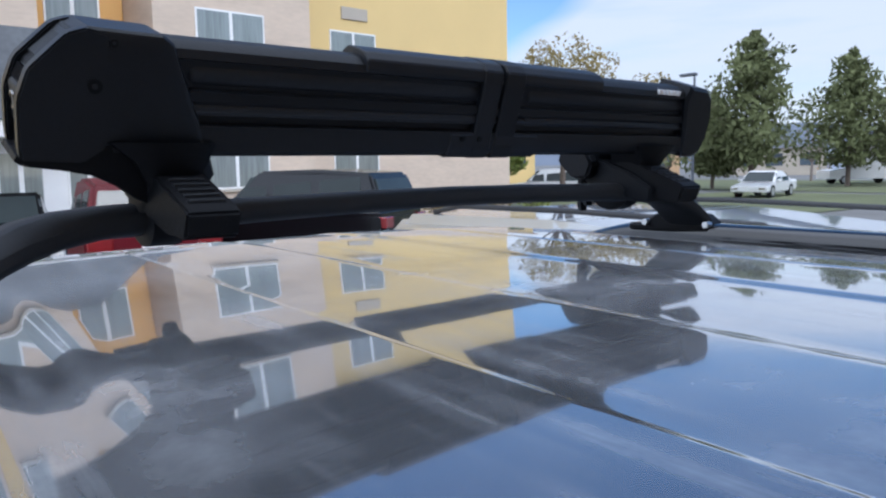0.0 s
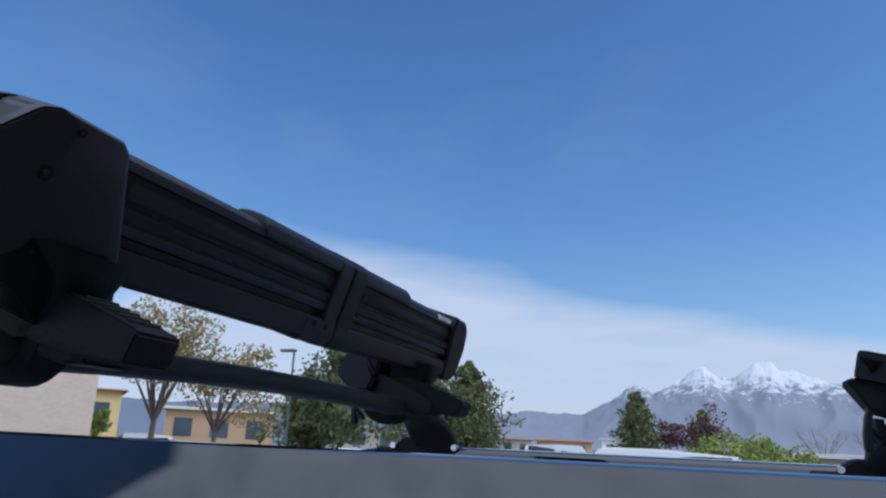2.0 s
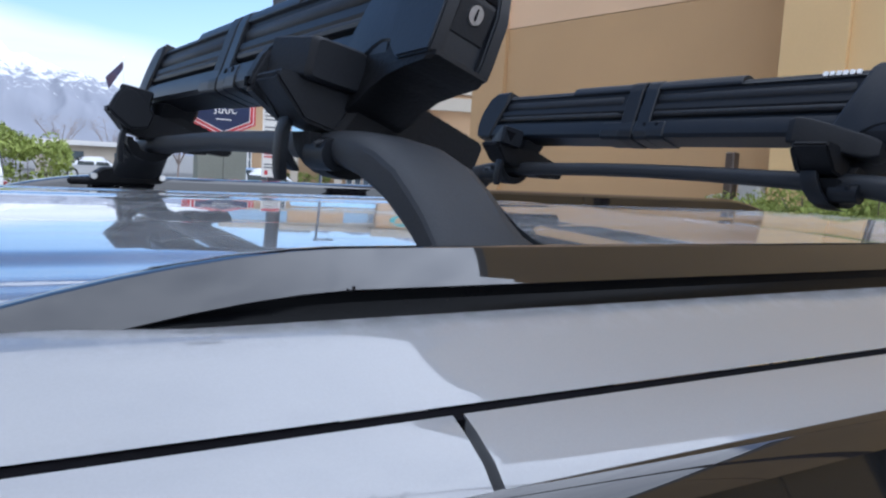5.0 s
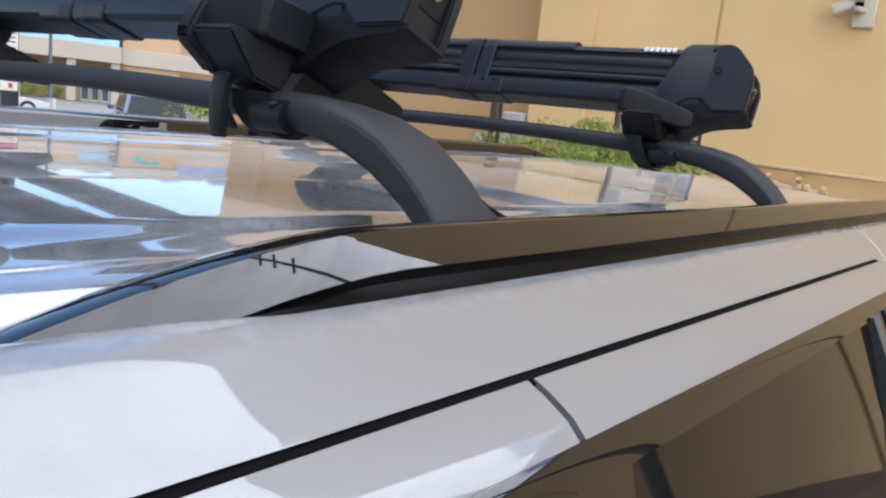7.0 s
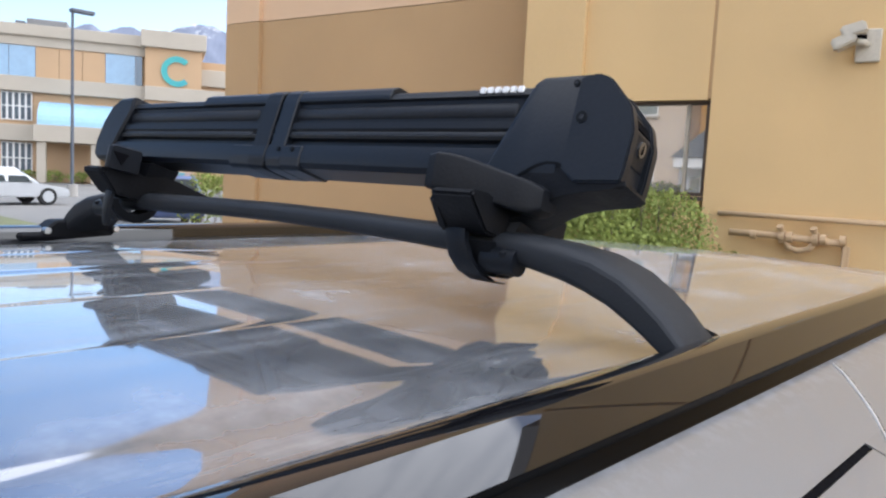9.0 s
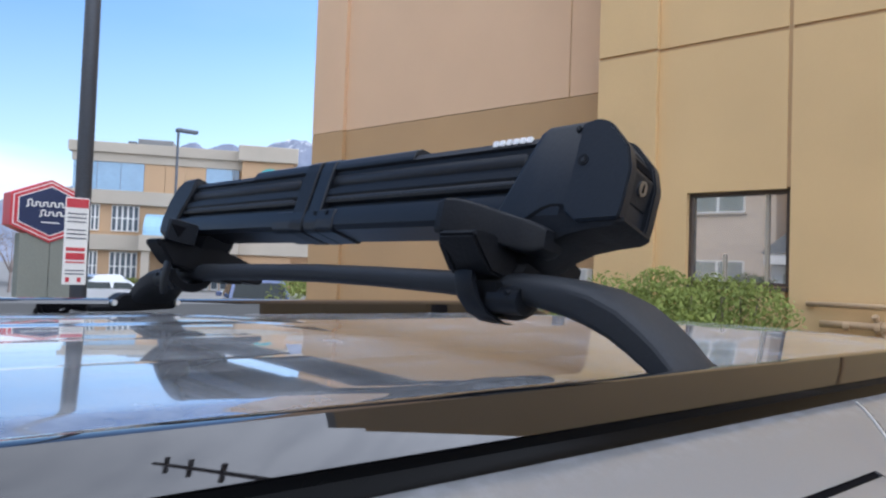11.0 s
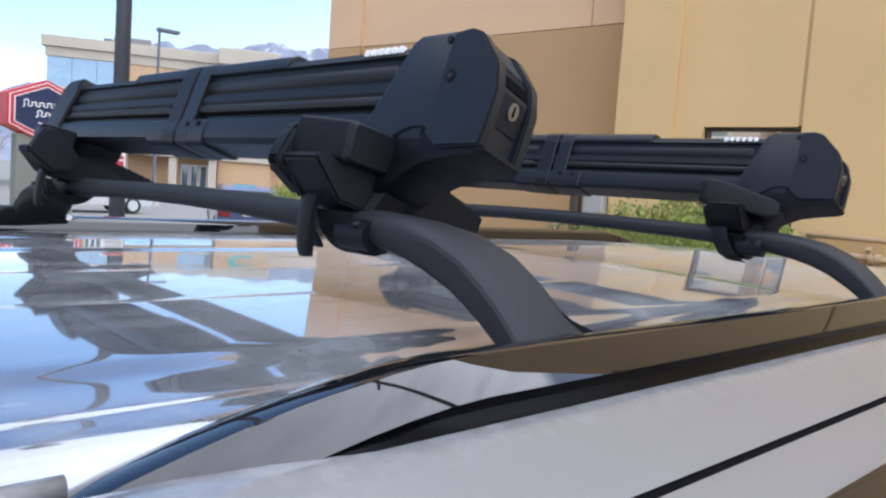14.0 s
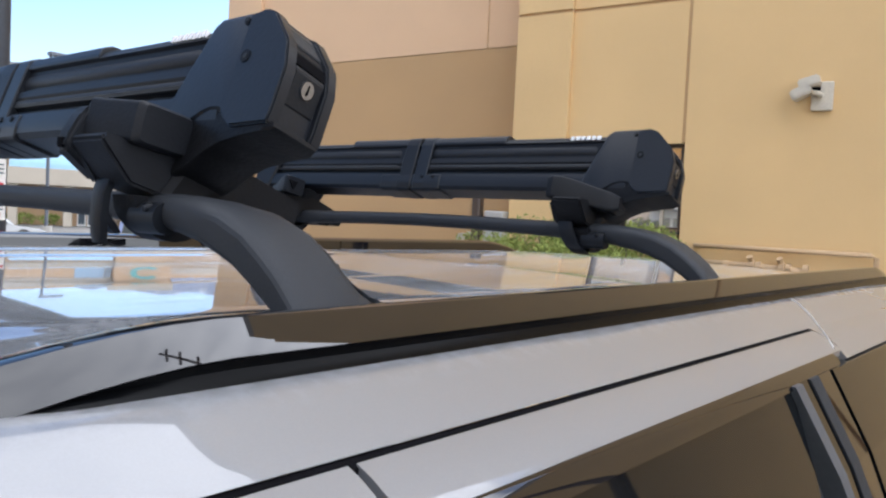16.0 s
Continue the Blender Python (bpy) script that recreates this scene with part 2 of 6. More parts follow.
SHINGLE = material("grey_shingles", (0.10, 0.105, 0.11), 0.9, 0.0, 0.25, 8, 1.5, 0.6)
WHITE_PAINT = material("white_paint", (0.78, 0.77, 0.74), 0.45, 0.0, 0.05, 60, 1.5, 0.05)
ASPHALT = material("asphalt", (0.150, 0.145, 0.135), 0.92, 0.0, 0.22, 90, 0.25, 0.8)
CONCRETE = material("concrete", (0.36, 0.34, 0.31), 0.9, 0.0, 0.16, 40, 0.7, 0.4)
LINE_PAINT = material("worn_line_paint", (0.62, 0.62, 0.60), 0.8, 0.0, 0.25, 18, 2.0, 0.2)
SOIL = material("bark_mulch", (0.11, 0.07, 0.045), 0.95, 0.0, 0.4, 40, 3, 1.0)
GRASS = material("lawn", (0.115, 0.125, 0.055), 0.95, 0.0, 0.35, 9, 0.25, 0.9)
LEAF = material("shrub_leaves", (0.24, 0.285, 0.075), 0.6, 0.0, 0.40, 14, 3.0, 0.0, spec=0.15)
LEAF_PINE = material("pine_needles", (0.135, 0.150, 0.070), 0.8, 0.0, 0.30, 3.0, 0.6, 0.0, spec=0.05)
LEAF_AUTUMN = material("budding_leaves", (0.26, 0.20, 0.07), 0.8, 0.0, 0.4, 3.0, 0.6, 0.0)
LEAF_RED = material("purple_leaves", (0.085, 0.032, 0.035), 0.8, 0.0, 0.4, 3.0, 0.6, 0.0)
BARK = material("bark", (0.13, 0.10, 0.08), 0.95, 0.0, 0.3, 12, 3, 0.6)
TWIG = material("bare_twigs", (0.22, 0.18, 0.16), 0.95, 0.0, 0.2, 12, 3, 0.3)
POLE = material("dark_bronze_pole", (0.10, 0.11, 0.13), 0.5, 0.2, 0.15, 60, 2, 0.1)
SIGN_BLUE = material("navy_sign_face", (0.020, 0.032, 0.085), 0.4, 0.0, 0.1, 30, 2, 0.0)
SIGN_RED = material("red_sign_paint", (0.50, 0.035, 0.05), 0.45, 0.0, 0.1, 30, 2, 0.0)
SIGN_GREY = material("grey_green_sign_base", (0.20, 0.21, 0.18), 0.8, 0.0, 0.12, 30, 1, 0.2)
GAS_PIPE = material("tan_painted_pipe", (0.50, 0.34, 0.19), 0.6, 0.0, 0.1, 60, 3, 0.1)
PARKED_GLASS = material("parked_car_glass", (0.035, 0.043, 0.043), 0.06, 0.0, 0.1, 3.0, 1.0, 0.0, spec=0.2)
RED_CAR = material("dark_red_paint", (0.10, 0.008, 0.013), 0.40, 0.0, 0.1, 200, 2, 0.0, spec=0.12)
BLACK_CAR = material("black_paint", (0.006, 0.0065, 0.008), 0.15, 0.0, 0.1, 200, 2, 0.0, spec=0.45)
WHITE_CAR = car_paint("white_car_paint", (0.72, 0.72, 0.71), 0.0, 0.3)
SILVER_CAR = car_paint("silver_car_paint", (0.50, 0.51, 0.52), 0.5, 0.3)
BLUE_CAR = car_paint("blue_car_paint", (0.06, 0.10, 0.24), 0.3, 0.3)
RED_LAMP = material("red_lamp_lens", (0.20, 0.012, 0.014), 0.15, 0.0, 0.1, 60, 3, 0.0, coat=1.0)
TYRE = material("tyre_rubber", (0.02, 0.02, 0.02), 0.85, 0.0, 0.2, 60, 3, 0.2)
RED_TILE = material("terracotta_roof", (0.30, 0.16, 0.10), 0.9, 0.0, 0.2, 4, 0.6, 0.2)


# ---- mesh helpers ----
def part(name, bm, mat, parent=None, label="", smooth=False):
    me = bpy.data.meshes.new(name)
    bmesh.ops.recalc_face_normals(bm, faces=bm.faces[:])
    if smooth:
        for f in bm.faces:
            f.smooth = True
    bm.to_mesh(me)
    bm.free()
    if smooth and smooth is not True:
        me.set_sharp_from_angle(angle=radians(smooth))
    me.materials.append(mat)
    ob = new(name, me)
    if parent is not None:
        ob.parent = parent
    if label:
        ob["label"] = label
    return ob


def thing(name, label, category, m=None, group="", kind=""):
    ob = new(name)
    ob.empty_display_size = 0.1
    if m is not None:
        ob.matrix_world = m
    return tagged(ob, label, category, group, kind)


def box_bm(x0, x1, y0, y1, z0, z1, bevel=0.0, seg=1, bm=None):
    own = bm is None
    tmp = bmesh.new()
    r = bmesh.ops.create_cube(tmp, size=1.0)
    for v in r["verts"]:
        v.co = Vector(((x0 + x1) / 2 + v.co.x * (x1 - x0), (y0 + y1) / 2 + v.co.y * (y1 - y0), (z0 + z1) / 2 + v.co.z * (z1 - z0)))
    if bevel > 0:
        bmesh.ops.bevel(tmp, geom=tmp.edges[:], offset=bevel, segments=seg, affect="EDGES")
    if own:
        return tmp
    merge(bm, tmp)
    return bm


def merge(bm, tmp):
    me = bpy.data.meshes.new("tmp")
    tmp.to_mesh(me)
    tmp.free()
    bm.from_mesh(me)
    bpy.data.meshes.remove(me)


def cyl_bm(p, q, r0, r1=None, sides=12, bm=None):
    bm = bm or bmesh.new()
    p, q = Vector(p), Vector(q)
    r1 = r0 if r1 is None else r1
    d = (q - p).normalized()
    a = d.orthogonal().normalized()
    b = d.cross(a)
    rings = []
    for c, r in ((p, r0), (q, r1)):
        rings.append([bm.verts.new(c + (a * math.cos(2 * math.pi * i / sides) + b * math.sin(2 * math.pi * i / sides)) * r) for i in range(sides)])
    for i in range(sides):
        j = (i + 1) % sides
        bm.faces.new((rings[0][i], rings[0][j], rings[1][j], rings[1][i]))
    bm.faces.new(rings[0])
    bm.faces.new(rings[1])
    return bm


def loft_bm(rings, closed=True, caps=True, bm=None):
    bm = bm or bmesh.new()
    vs = [[bm.verts.new(p) for p in ring] for ring in rings]
    n = len(vs[0])
    for a, b in zip(vs, vs[1:]):
        for i in range(n if closed else n - 1):
            j = (i + 1) % n
            bm.faces.new((a[i], a[j], b[j], b[i]))
    if caps and closed:
        bm.faces.new(vs[0])
        bm.faces.new(vs[-1])
    return bm


def prism_bm(poly, axis, a, b, bevel=0.0, seg=1, bm=None):
    """A polygon of two coordinates drawn out along the third axis."""
    def place(u, v, w):
        return {"x": (w, u, v), "y": (u, w, v), "z": (u, v, w)}[axis]
    tmp = bmesh.new()
    loft_bm([[place(u, v, a) for u, v in poly], [place(u, v, b) for u, v in poly]], bm=tmp)
    if bevel > 0:
        bmesh.ops.recalc_face_normals(tmp, faces=tmp.faces[:])
        bmesh.ops.bevel(tmp, geom=tmp.edges[:], offset=bevel, segments=seg, affect="EDGES", clamp_overlap=True)
    if bm is None:
        return tmp
    merge(bm, tmp)
    return bm


def tube_bm(points, r, sides=8, bm=None):
    bm = bm or bmesh.new()
    pts = [Vector(p) for p in points]
    rings = []
    for i, p in enumerate(pts):
        d = (pts[min(i + 1, len(pts) - 1)] - pts[max(i - 1, 0)]).normalized()
        a = d.cross(Vector((0.13, 0.21, 0.97))).normalized()
        b = d.cross(a)
        rings.append([p + (a * math.cos(2 * math.pi * k / sides) + b * math.sin(2 * math.pi * k / sides)) * r for k in range(sides)])
    return loft_bm(rings, bm=bm)


def smoothstep(a, b, x):
    t = min(1.0, max(0.0, (x - a) / (b - a)))
    return t * t * (3 - 2 * t)


# ---- ground ----
def sheet(name, x0, x1, y0, y1, z, mat, label, category, cuts=1):
    bm = bmesh.new()
    bmesh.ops.create_grid(bm, x_segments=cuts, y_segments=cuts, size=0.5)
    for v in bm.verts:
        v.co = Vector((x0 + (v.co.x + 0.5) * (x1 - x0), y0 + (v.co.y + 0.5) * (y1 - y0), z))
    return tagged(part(name, bm, mat), label, category, kind="structure")


sheet("ground", -2500, 2500, -2500, 2500, 0.0, ASPHALT, "worn grey asphalt of a large car park", "ground")

# ---- the car under the racks ----
CAR_MID = 0.485
CROWN = 0.010


def roof_drop(x):
    front = max(0.0, -0.86 - x)
    rear = max(0.0, x - 0.55)
    return -0.16 * front ** 2 - 0.02 * front - 0.06 * rear ** 2


def roof_profile(y):
    """Height of the roof skin at the middle of its length; the far side mirrors the near one."""
    s = y if y <= CAR_MID else 2 * CAR_MID - y
    knots = [(-0.081, 1.7360), (-0.078, 1.7381), (-0.074, 1.7405), (-0.065, 1.7452), (-0.052, 1.7515), (-0.043, 1.7557), (-0.035, 1.7583), (-0.026, 1.7598), (-0.018, 1.7602), (-0.010, 1.7590), (0.002, 1.7545),
             (0.014, 1.7500), (0.021, 1.7560), (0.028, 1.7600), (0.036, 1.7632), (0.045, 1.7643), (0.057, 1.7650), (0.07, 1.7655)]
    if s < 0.07:
        for (a, za), (b, zb) in zip(knots, knots[1:]):
            if s <= b:
                return za + (zb - za) * (s - a) / (b - a)
    return 1.7655 + CROWN * (1 - ((CAR_MID - s) / (CAR_MID - 0.07)) ** 2)


# pressed beads along the roof: from, to, rise; the far half mirrors the near one
RIBS = [(0.052, 0.060, 0.0016), (0.092, 0.116, 0.0036), (0.246, 0.253, -0.0010), (0.390, 0.410, -0.0020)]


def roof_z(x, y):
    z = roof_profile(y) + roof_drop(x)
    s = y if y <= CAR_MID else 2 * CAR_MID - y
    for k, (a, b, rise) in enumerate(RIBS):
        end = 0.035 * k
        z += rise * smoothstep(a, b, s) * (1 - smoothstep(end - 0.05, end + 0.06, x)) * smoothstep(-1.15, -1.0, x)
    return z


def fine_steps(base, extra):
    return sorted(set(round(v, 4) for v in list(base) + list(extra)))


car = thing("car", "grey metallic estate car with black roof rails, parked in the shade", "car")
def skin(name, ys, mat, label):
    bm = bmesh.new()
    grid = [[bm.verts.new((x, y, roof_z(x, y))) for y in ys] for x in xs]
    for a, b in zip(grid, grid[1:]):
        for i in range(len(ys) - 1):
            bm.faces.new((a[i], b[i], b[i + 1], a[i + 1]))
    part(name, bm, mat, car, label, True)


xs = fine_steps([-1.32 + 0.04 * i for i in range(67)], [-0.06 + 0.01 * i for i in range(26)])
half = fine_steps([0.014, 0.021, 0.028, 0.036, 0.045, 0.057, 0.07] + [0.085 + 0.02 * i for i in range(20)],
                  [a + (b - a) * f for a, b, rise in RIBS for f in (0, 0.2, 0.4, 0.6, 0.8, 1)])
skin("roof_panel", half + [CAR_MID] + [round(2 * CAR_MID - y, 4) for y in reversed(half)], PAINT, "glossy grey roof with long pressed beads and dried dust")
edge_ys = [-0.081, -0.078, -0.074, -0.0695, -0.065, -0.0585, -0.052, -0.0475, -0.043, -0.039, -0.035, -0.0305, -0.026, -0.022, -0.018, -0.014, -0.010, -0.004, 0.002, 0.008, 0.0138]
skin("roof_side", edge_ys, PAINT_DIMMED, "smooth grey metallic shoulder of the roof")
skin("roof_side", [2 * CAR_MID - y for y in reversed(edge_ys)], PAINT_DIMMED, "smooth grey metallic shoulder of the roof")


def side_loft(name, profile, x0, x1, mat, label="", side=1, thick=0.0, steps=14):
    """A strip of bodywork along the car; profile is a list of (y, z) on the near side, side -1 mirrors it."""
    rings = []
    for i in range(steps + 1):
        x = x0 + (x1 - x0) * i / steps
        rings.append([(x, y if side > 0 else 2 * CAR_MID - y, z + roof_drop(x)) for y, z in profile])
    return part(name, loft_bm(rings, closed=len(profile) > 3 and thick == 0.0, caps=True), mat, car, label, 40)


SPLIT = -0.645
for side in (1, -1):
    # dark joint between roof and doors
    side_loft("door_seal", [(-0.0800, 1.7352), (-0.0875, 1.7325), (-0.0865, 1.7240), (-0.0785, 1.7240)], -1.30, 0.105, RUBBER, "black rubber joint", side)
    side_loft("front_door_frame", [(-0.0858, 1.7341), (-0.0892, 1.7328), (-0.095, 1.7305), (-0.108, 1.7235), (-0.1155, 1.7165), (-0.1155, 1.7100), (-0.092, 1.7100)], -1.28, SPLIT - 0.0025, PAINT_DIMMED, "", side)
    side_loft("rear_door_frame", [(-0.0858, 1.7341), (-0.0892, 1.7328), (-0.095, 1.7305), (-0.108, 1.7235), (-0.1155, 1.7165), (-0.1155, 1.7100), (-0.092, 1.7100)], SPLIT + 0.0025, 0.062, PAINT_DIMMED, "", side)
    side_loft("window_trim", [(-0.1150, 1.7165), (-0.1215, 1.7120), (-0.1260, 1.7020), (-0.112, 1.7020)], -1.26, 0.028, RAIL_BLACK, "gloss black trim above the glass", side)
    side_loft("front_window", [(-0.1225, 1.7020), (-0.150, 1.62), (-0.20, 1.42), (-0.262, 1.16), (-0.255, 1.16), (-0.193, 1.42), (-0.143, 1.62), (-0.1155, 1.7020)], -1.24, SPLIT - 0.03, CAR_GLASS, "", side)
    side_loft("rear_window", [(-0.1225, 1.7020), (-0.150, 1.62), (-0.20, 1.42), (-0.262, 1.16), (-0.255, 1.16), (-0.193, 1.42), (-0.143, 1.62), (-0.1155, 1.7020)], SPLIT + 0.03, -0.14, CAR_GLASS, "", side)
    side_loft("centre_pillar", [(-0.1250, 1.7015), (-0.152, 1.62), (-0.203, 1.42), (-0.265, 1.16), (-0.250, 1.16), (-0.188, 1.42), (-0.138, 1.62), (-0.1110, 1.7015)], SPLIT - 0.03, SPLIT + 0.03, RAIL_BLACK, "", side, steps=2)

    def slanted(name, x0, x1, mat, lift, label=""):
        """An upright strip of the rear door that leans back towards its foot."""
        rings = []
        for y, z, push in ((-0.118, 1.7060, 0.0), (-0.150, 1.62, 0.045), (-0.20, 1.42, 0.15), (-0.262, 1.16, 0.29)):
            a, b = x0 + push, x1 + push
            yy = (y - lift, y + 0.012)
            ring = [(a, yy[0], z), (b, yy[0], z), (b, yy[1], z), (a, yy[1], z)]
            rings.append([(x, y2 if side > 0 else 2 * CAR_MID - y2, z2 + roof_drop(x)) for x, y2, z2 in ring])
        part(name, loft_bm(rings), mat, car, label)

    slanted("window_channel", -0.150, -0.128, CHANNEL, 0.010, "blue-grey satin window channel")
    slanted("fixed_pane", -0.128, -0.098, CAR_GLASS, 0.007, "dark fixed pane that mirrors the wall")
    slanted("door_weather_strip", -0.098, -0.070, STRIP, 0.009, "dark blue-grey rubber weather strip")
    slanted("door_edge", -0.068, -0.024, RAIL_BLACK, 0.008, "gloss black rear edge of the door")
    slanted("rear_quarter", -0.020, 0.45, CAR_GLASS, 0.010, "dark tinted quarter glass")
    side_loft("rear_side_rail", [(-0.0805, 1.7362), (-0.095, 1.7305), (-0.108, 1.7235), (-0.1225, 1.7080), (-0.112, 1.7020), (-0.0785, 1.7140)], 0.0645, 1.34, PAINT_DIMMED, "", side)
    side_loft("lower_body", [(-0.262, 1.165), (-0.33, 1.08), (-0.40, 0.90), (-0.42, 0.60), (-0.39, 0.34), (-0.20, 0.30), (-0.15, 1.10)], -2.35, 1.85, PAINT_DIMMED, "", side)
    for wx in (-1.70, 1.10):
        y = -0.40 if side > 0 else 2 * CAR_MID + 0.40
        wheel = part("wheel", cyl_bm((wx, y - 0.02 * side, 0.35), (wx, y + 0.20 * side, 0.35), 0.35, sides=28), TYRE, car)
        part("rim", cyl_bm((wx, y - 0.026 * side, 0.35), (wx, y - 0.019 * side, 0.35), 0.23, sides=24), SILVER_CAR, wheel)

# ends of the body
part("bonnet", loft_bm([[(x, y, z) for y, z in ((-0.20, z0 - 0.06), (0.1, z0), (0.87, z0), (1.17, z0 - 0.06), (1.17, 0.35), (-0.20, 0.35))]
                        for x, z0 in ((-2.75, 0.92), (-2.45, 1.06), (-1.75, 1.16))]), PAINT, car)
part("windscreen", loft_bm([[(-1.30, -0.03, 1.655), (-1.30, 1.00, 1.655), (-1.30, 1.00, 1.645), (-1.30, -0.03, 1.645)],
                            [(-1.95, -0.20, 1.14), (-1.95, 1.17, 1.14), (-1.95, 1.17, 1.12), (-1.95, -0.20, 1.12)]]), CAR_GLASS, car)
part("tailgate", loft_bm([[(1.32, -0.03, 1.70), (1.32, 1.00, 1.70), (1.26, 1.00, 1.68), (1.26, -0.03, 1.68)],
                          [(1.80, -0.22, 1.05), (1.80, 1.19, 1.05), (1.72, 1.19, 1.05), (1.72, -0.22, 1.05)],
                          [(1.90, -0.30, 0.40), (1.90, 1.27, 0.40), (1.75, 1.27, 0.40), (1.75, -0.30, 0.40)]]), PAINT_DIMMED, car)
part("cabin_floor", box_bm(-1.9, 1.75, -0.12, 1.09, 0.32, 0.45), RUBBER, car)

# joint between roof side and rear quarter: painted edge highlight beside a dark gap
trail = [(0.168, -0.032), (0.156, -0.043), (0.144, -0.053), (0.128, -0.065), (0.112, -0.076), (0.094, -0.086), (0.076, -0.096), (0.056, -0.106), (0.040, -0.115)]
for name, dx, lift, r, mat, label in (("panel_edge_highlight", 0.0, 0.0006, 0.0009, EDGE_HIGHLIGHT, "thin pale strip painted as the highlight of the panel joint"), ("panel_gap", 0.0022, 0.0002, 0.0010, RUBBER, "dark joint behind the door")):
    pts = []
    for (x0, y0), (x1, y1) in zip(trail, trail[1:]):
        for k in range(4):
            x, y = x0 + (x1 - x0) * k / 4, y0 + (y1 - y0) * k / 4
            door = [(-0.118, 1.7120), (-0.1155, 1.7165), (-0.108, 1.7235), (-0.095, 1.7305), (-0.081, 1.7362)]
            z = roof_profile(y)
            if y < -0.081:
                z = next(za + (zb - za) * (y - a) / (b - a) for (a, za), (b, zb) in zip(door, door[1:]) if y <= b)
            pts.append((x + dx, y, z + lift))
    part(name, tube_bm(pts, r, 6), mat, car, label, True)

# silver ditch strip that runs on from the rail's tip
for side in (1, -1):
    pts = []
    for i in range(13):
        x = -0.838 - 0.45 * i / 12
        y = 0.012 if side > 0 else 2 * CAR_MID - 0.012
        pts.append((x, y, roof_z(x, 0.012) + 0.004))
    part("ditch_strip", tube_bm(pts, 0.0050, 8), PAINT_DIMMED, car, "thin painted strip in the roof ditch", True)

# roof rails: a sloping gloss face above a recessed black band, drawn out to a boat-shaped tip
RAIL_X0, RAIL_X1 = -0.845, 0.98
for side in (1, -1):
    top_rings, low_rings = [], []
    for i in range(81):
        x = RAIL_X0 + (RAIL_X1 - RAIL_X0) * (i / 80)
        # both ends dive down into the shoulder of the roof
        dive = max(0.0, -0.66 - x, x - RAIL_X1 + 0.185)
        zt = 1.7878 - 0.643 * dive ** 1.7
        z2 = zt - 0.0160
        zs = roof_profile(-0.0185) + roof_drop(x)
        zi = min(roof_profile(0.024) + roof_drop(x) - 0.004, zt - 0.008)
        ring = [(-0.0060, zt), (-0.0035, zt + 0.0006), (0.010, zt - 0.0006), (0.019, zt - 0.0030), (0.0245, zt - 0.0070), (0.0262, zi),
                (0.004, min(zi, z2 - 0.003)), (-0.0208, z2 - 0.0016), (-0.0223, z2), (-0.0143, (zt + z2) / 2 + 0.0004)]
        top_rings.append([(x, y if side > 0 else 2 * CAR_MID - y, z) for y, z in ring])
        ring = [(-0.0212, z2 - 0.0012), (-0.0205, (z2 + zs) / 2), (-0.0245, min(roof_profile(-0.0245) + roof_drop(x) + 0.0010, z2 - 0.0014)), (-0.0280, min(roof_profile(-0.0280) + roof_drop(x) - 0.001, z2 - 0.002)), (0.020, zs - 0.010), (0.020, z2 - 0.004)]
        low_rings.append([(x, y if side > 0 else 2 * CAR_MID - y, z) for y, z in ring])
    rail = part("roof_rail", loft_bm(top_rings), RAIL_BLACK, car, "gloss black roof rail with a tapered tip", 25)
    part("rail_foot", loft_bm(low_rings), RAIL_FOOT, rail, "black lower band of the rail", 30)

# ---- cross bars ----
SKEW = math.atan2(0.062, 0.94)


def bar_pose(x, z=0.0):
    """Origin on the near rail, y along the bar to the far rail."""
    return Matrix.Translation((x, 0.03, z)) @ Matrix.Rotation(SKEW, 4, "Z")


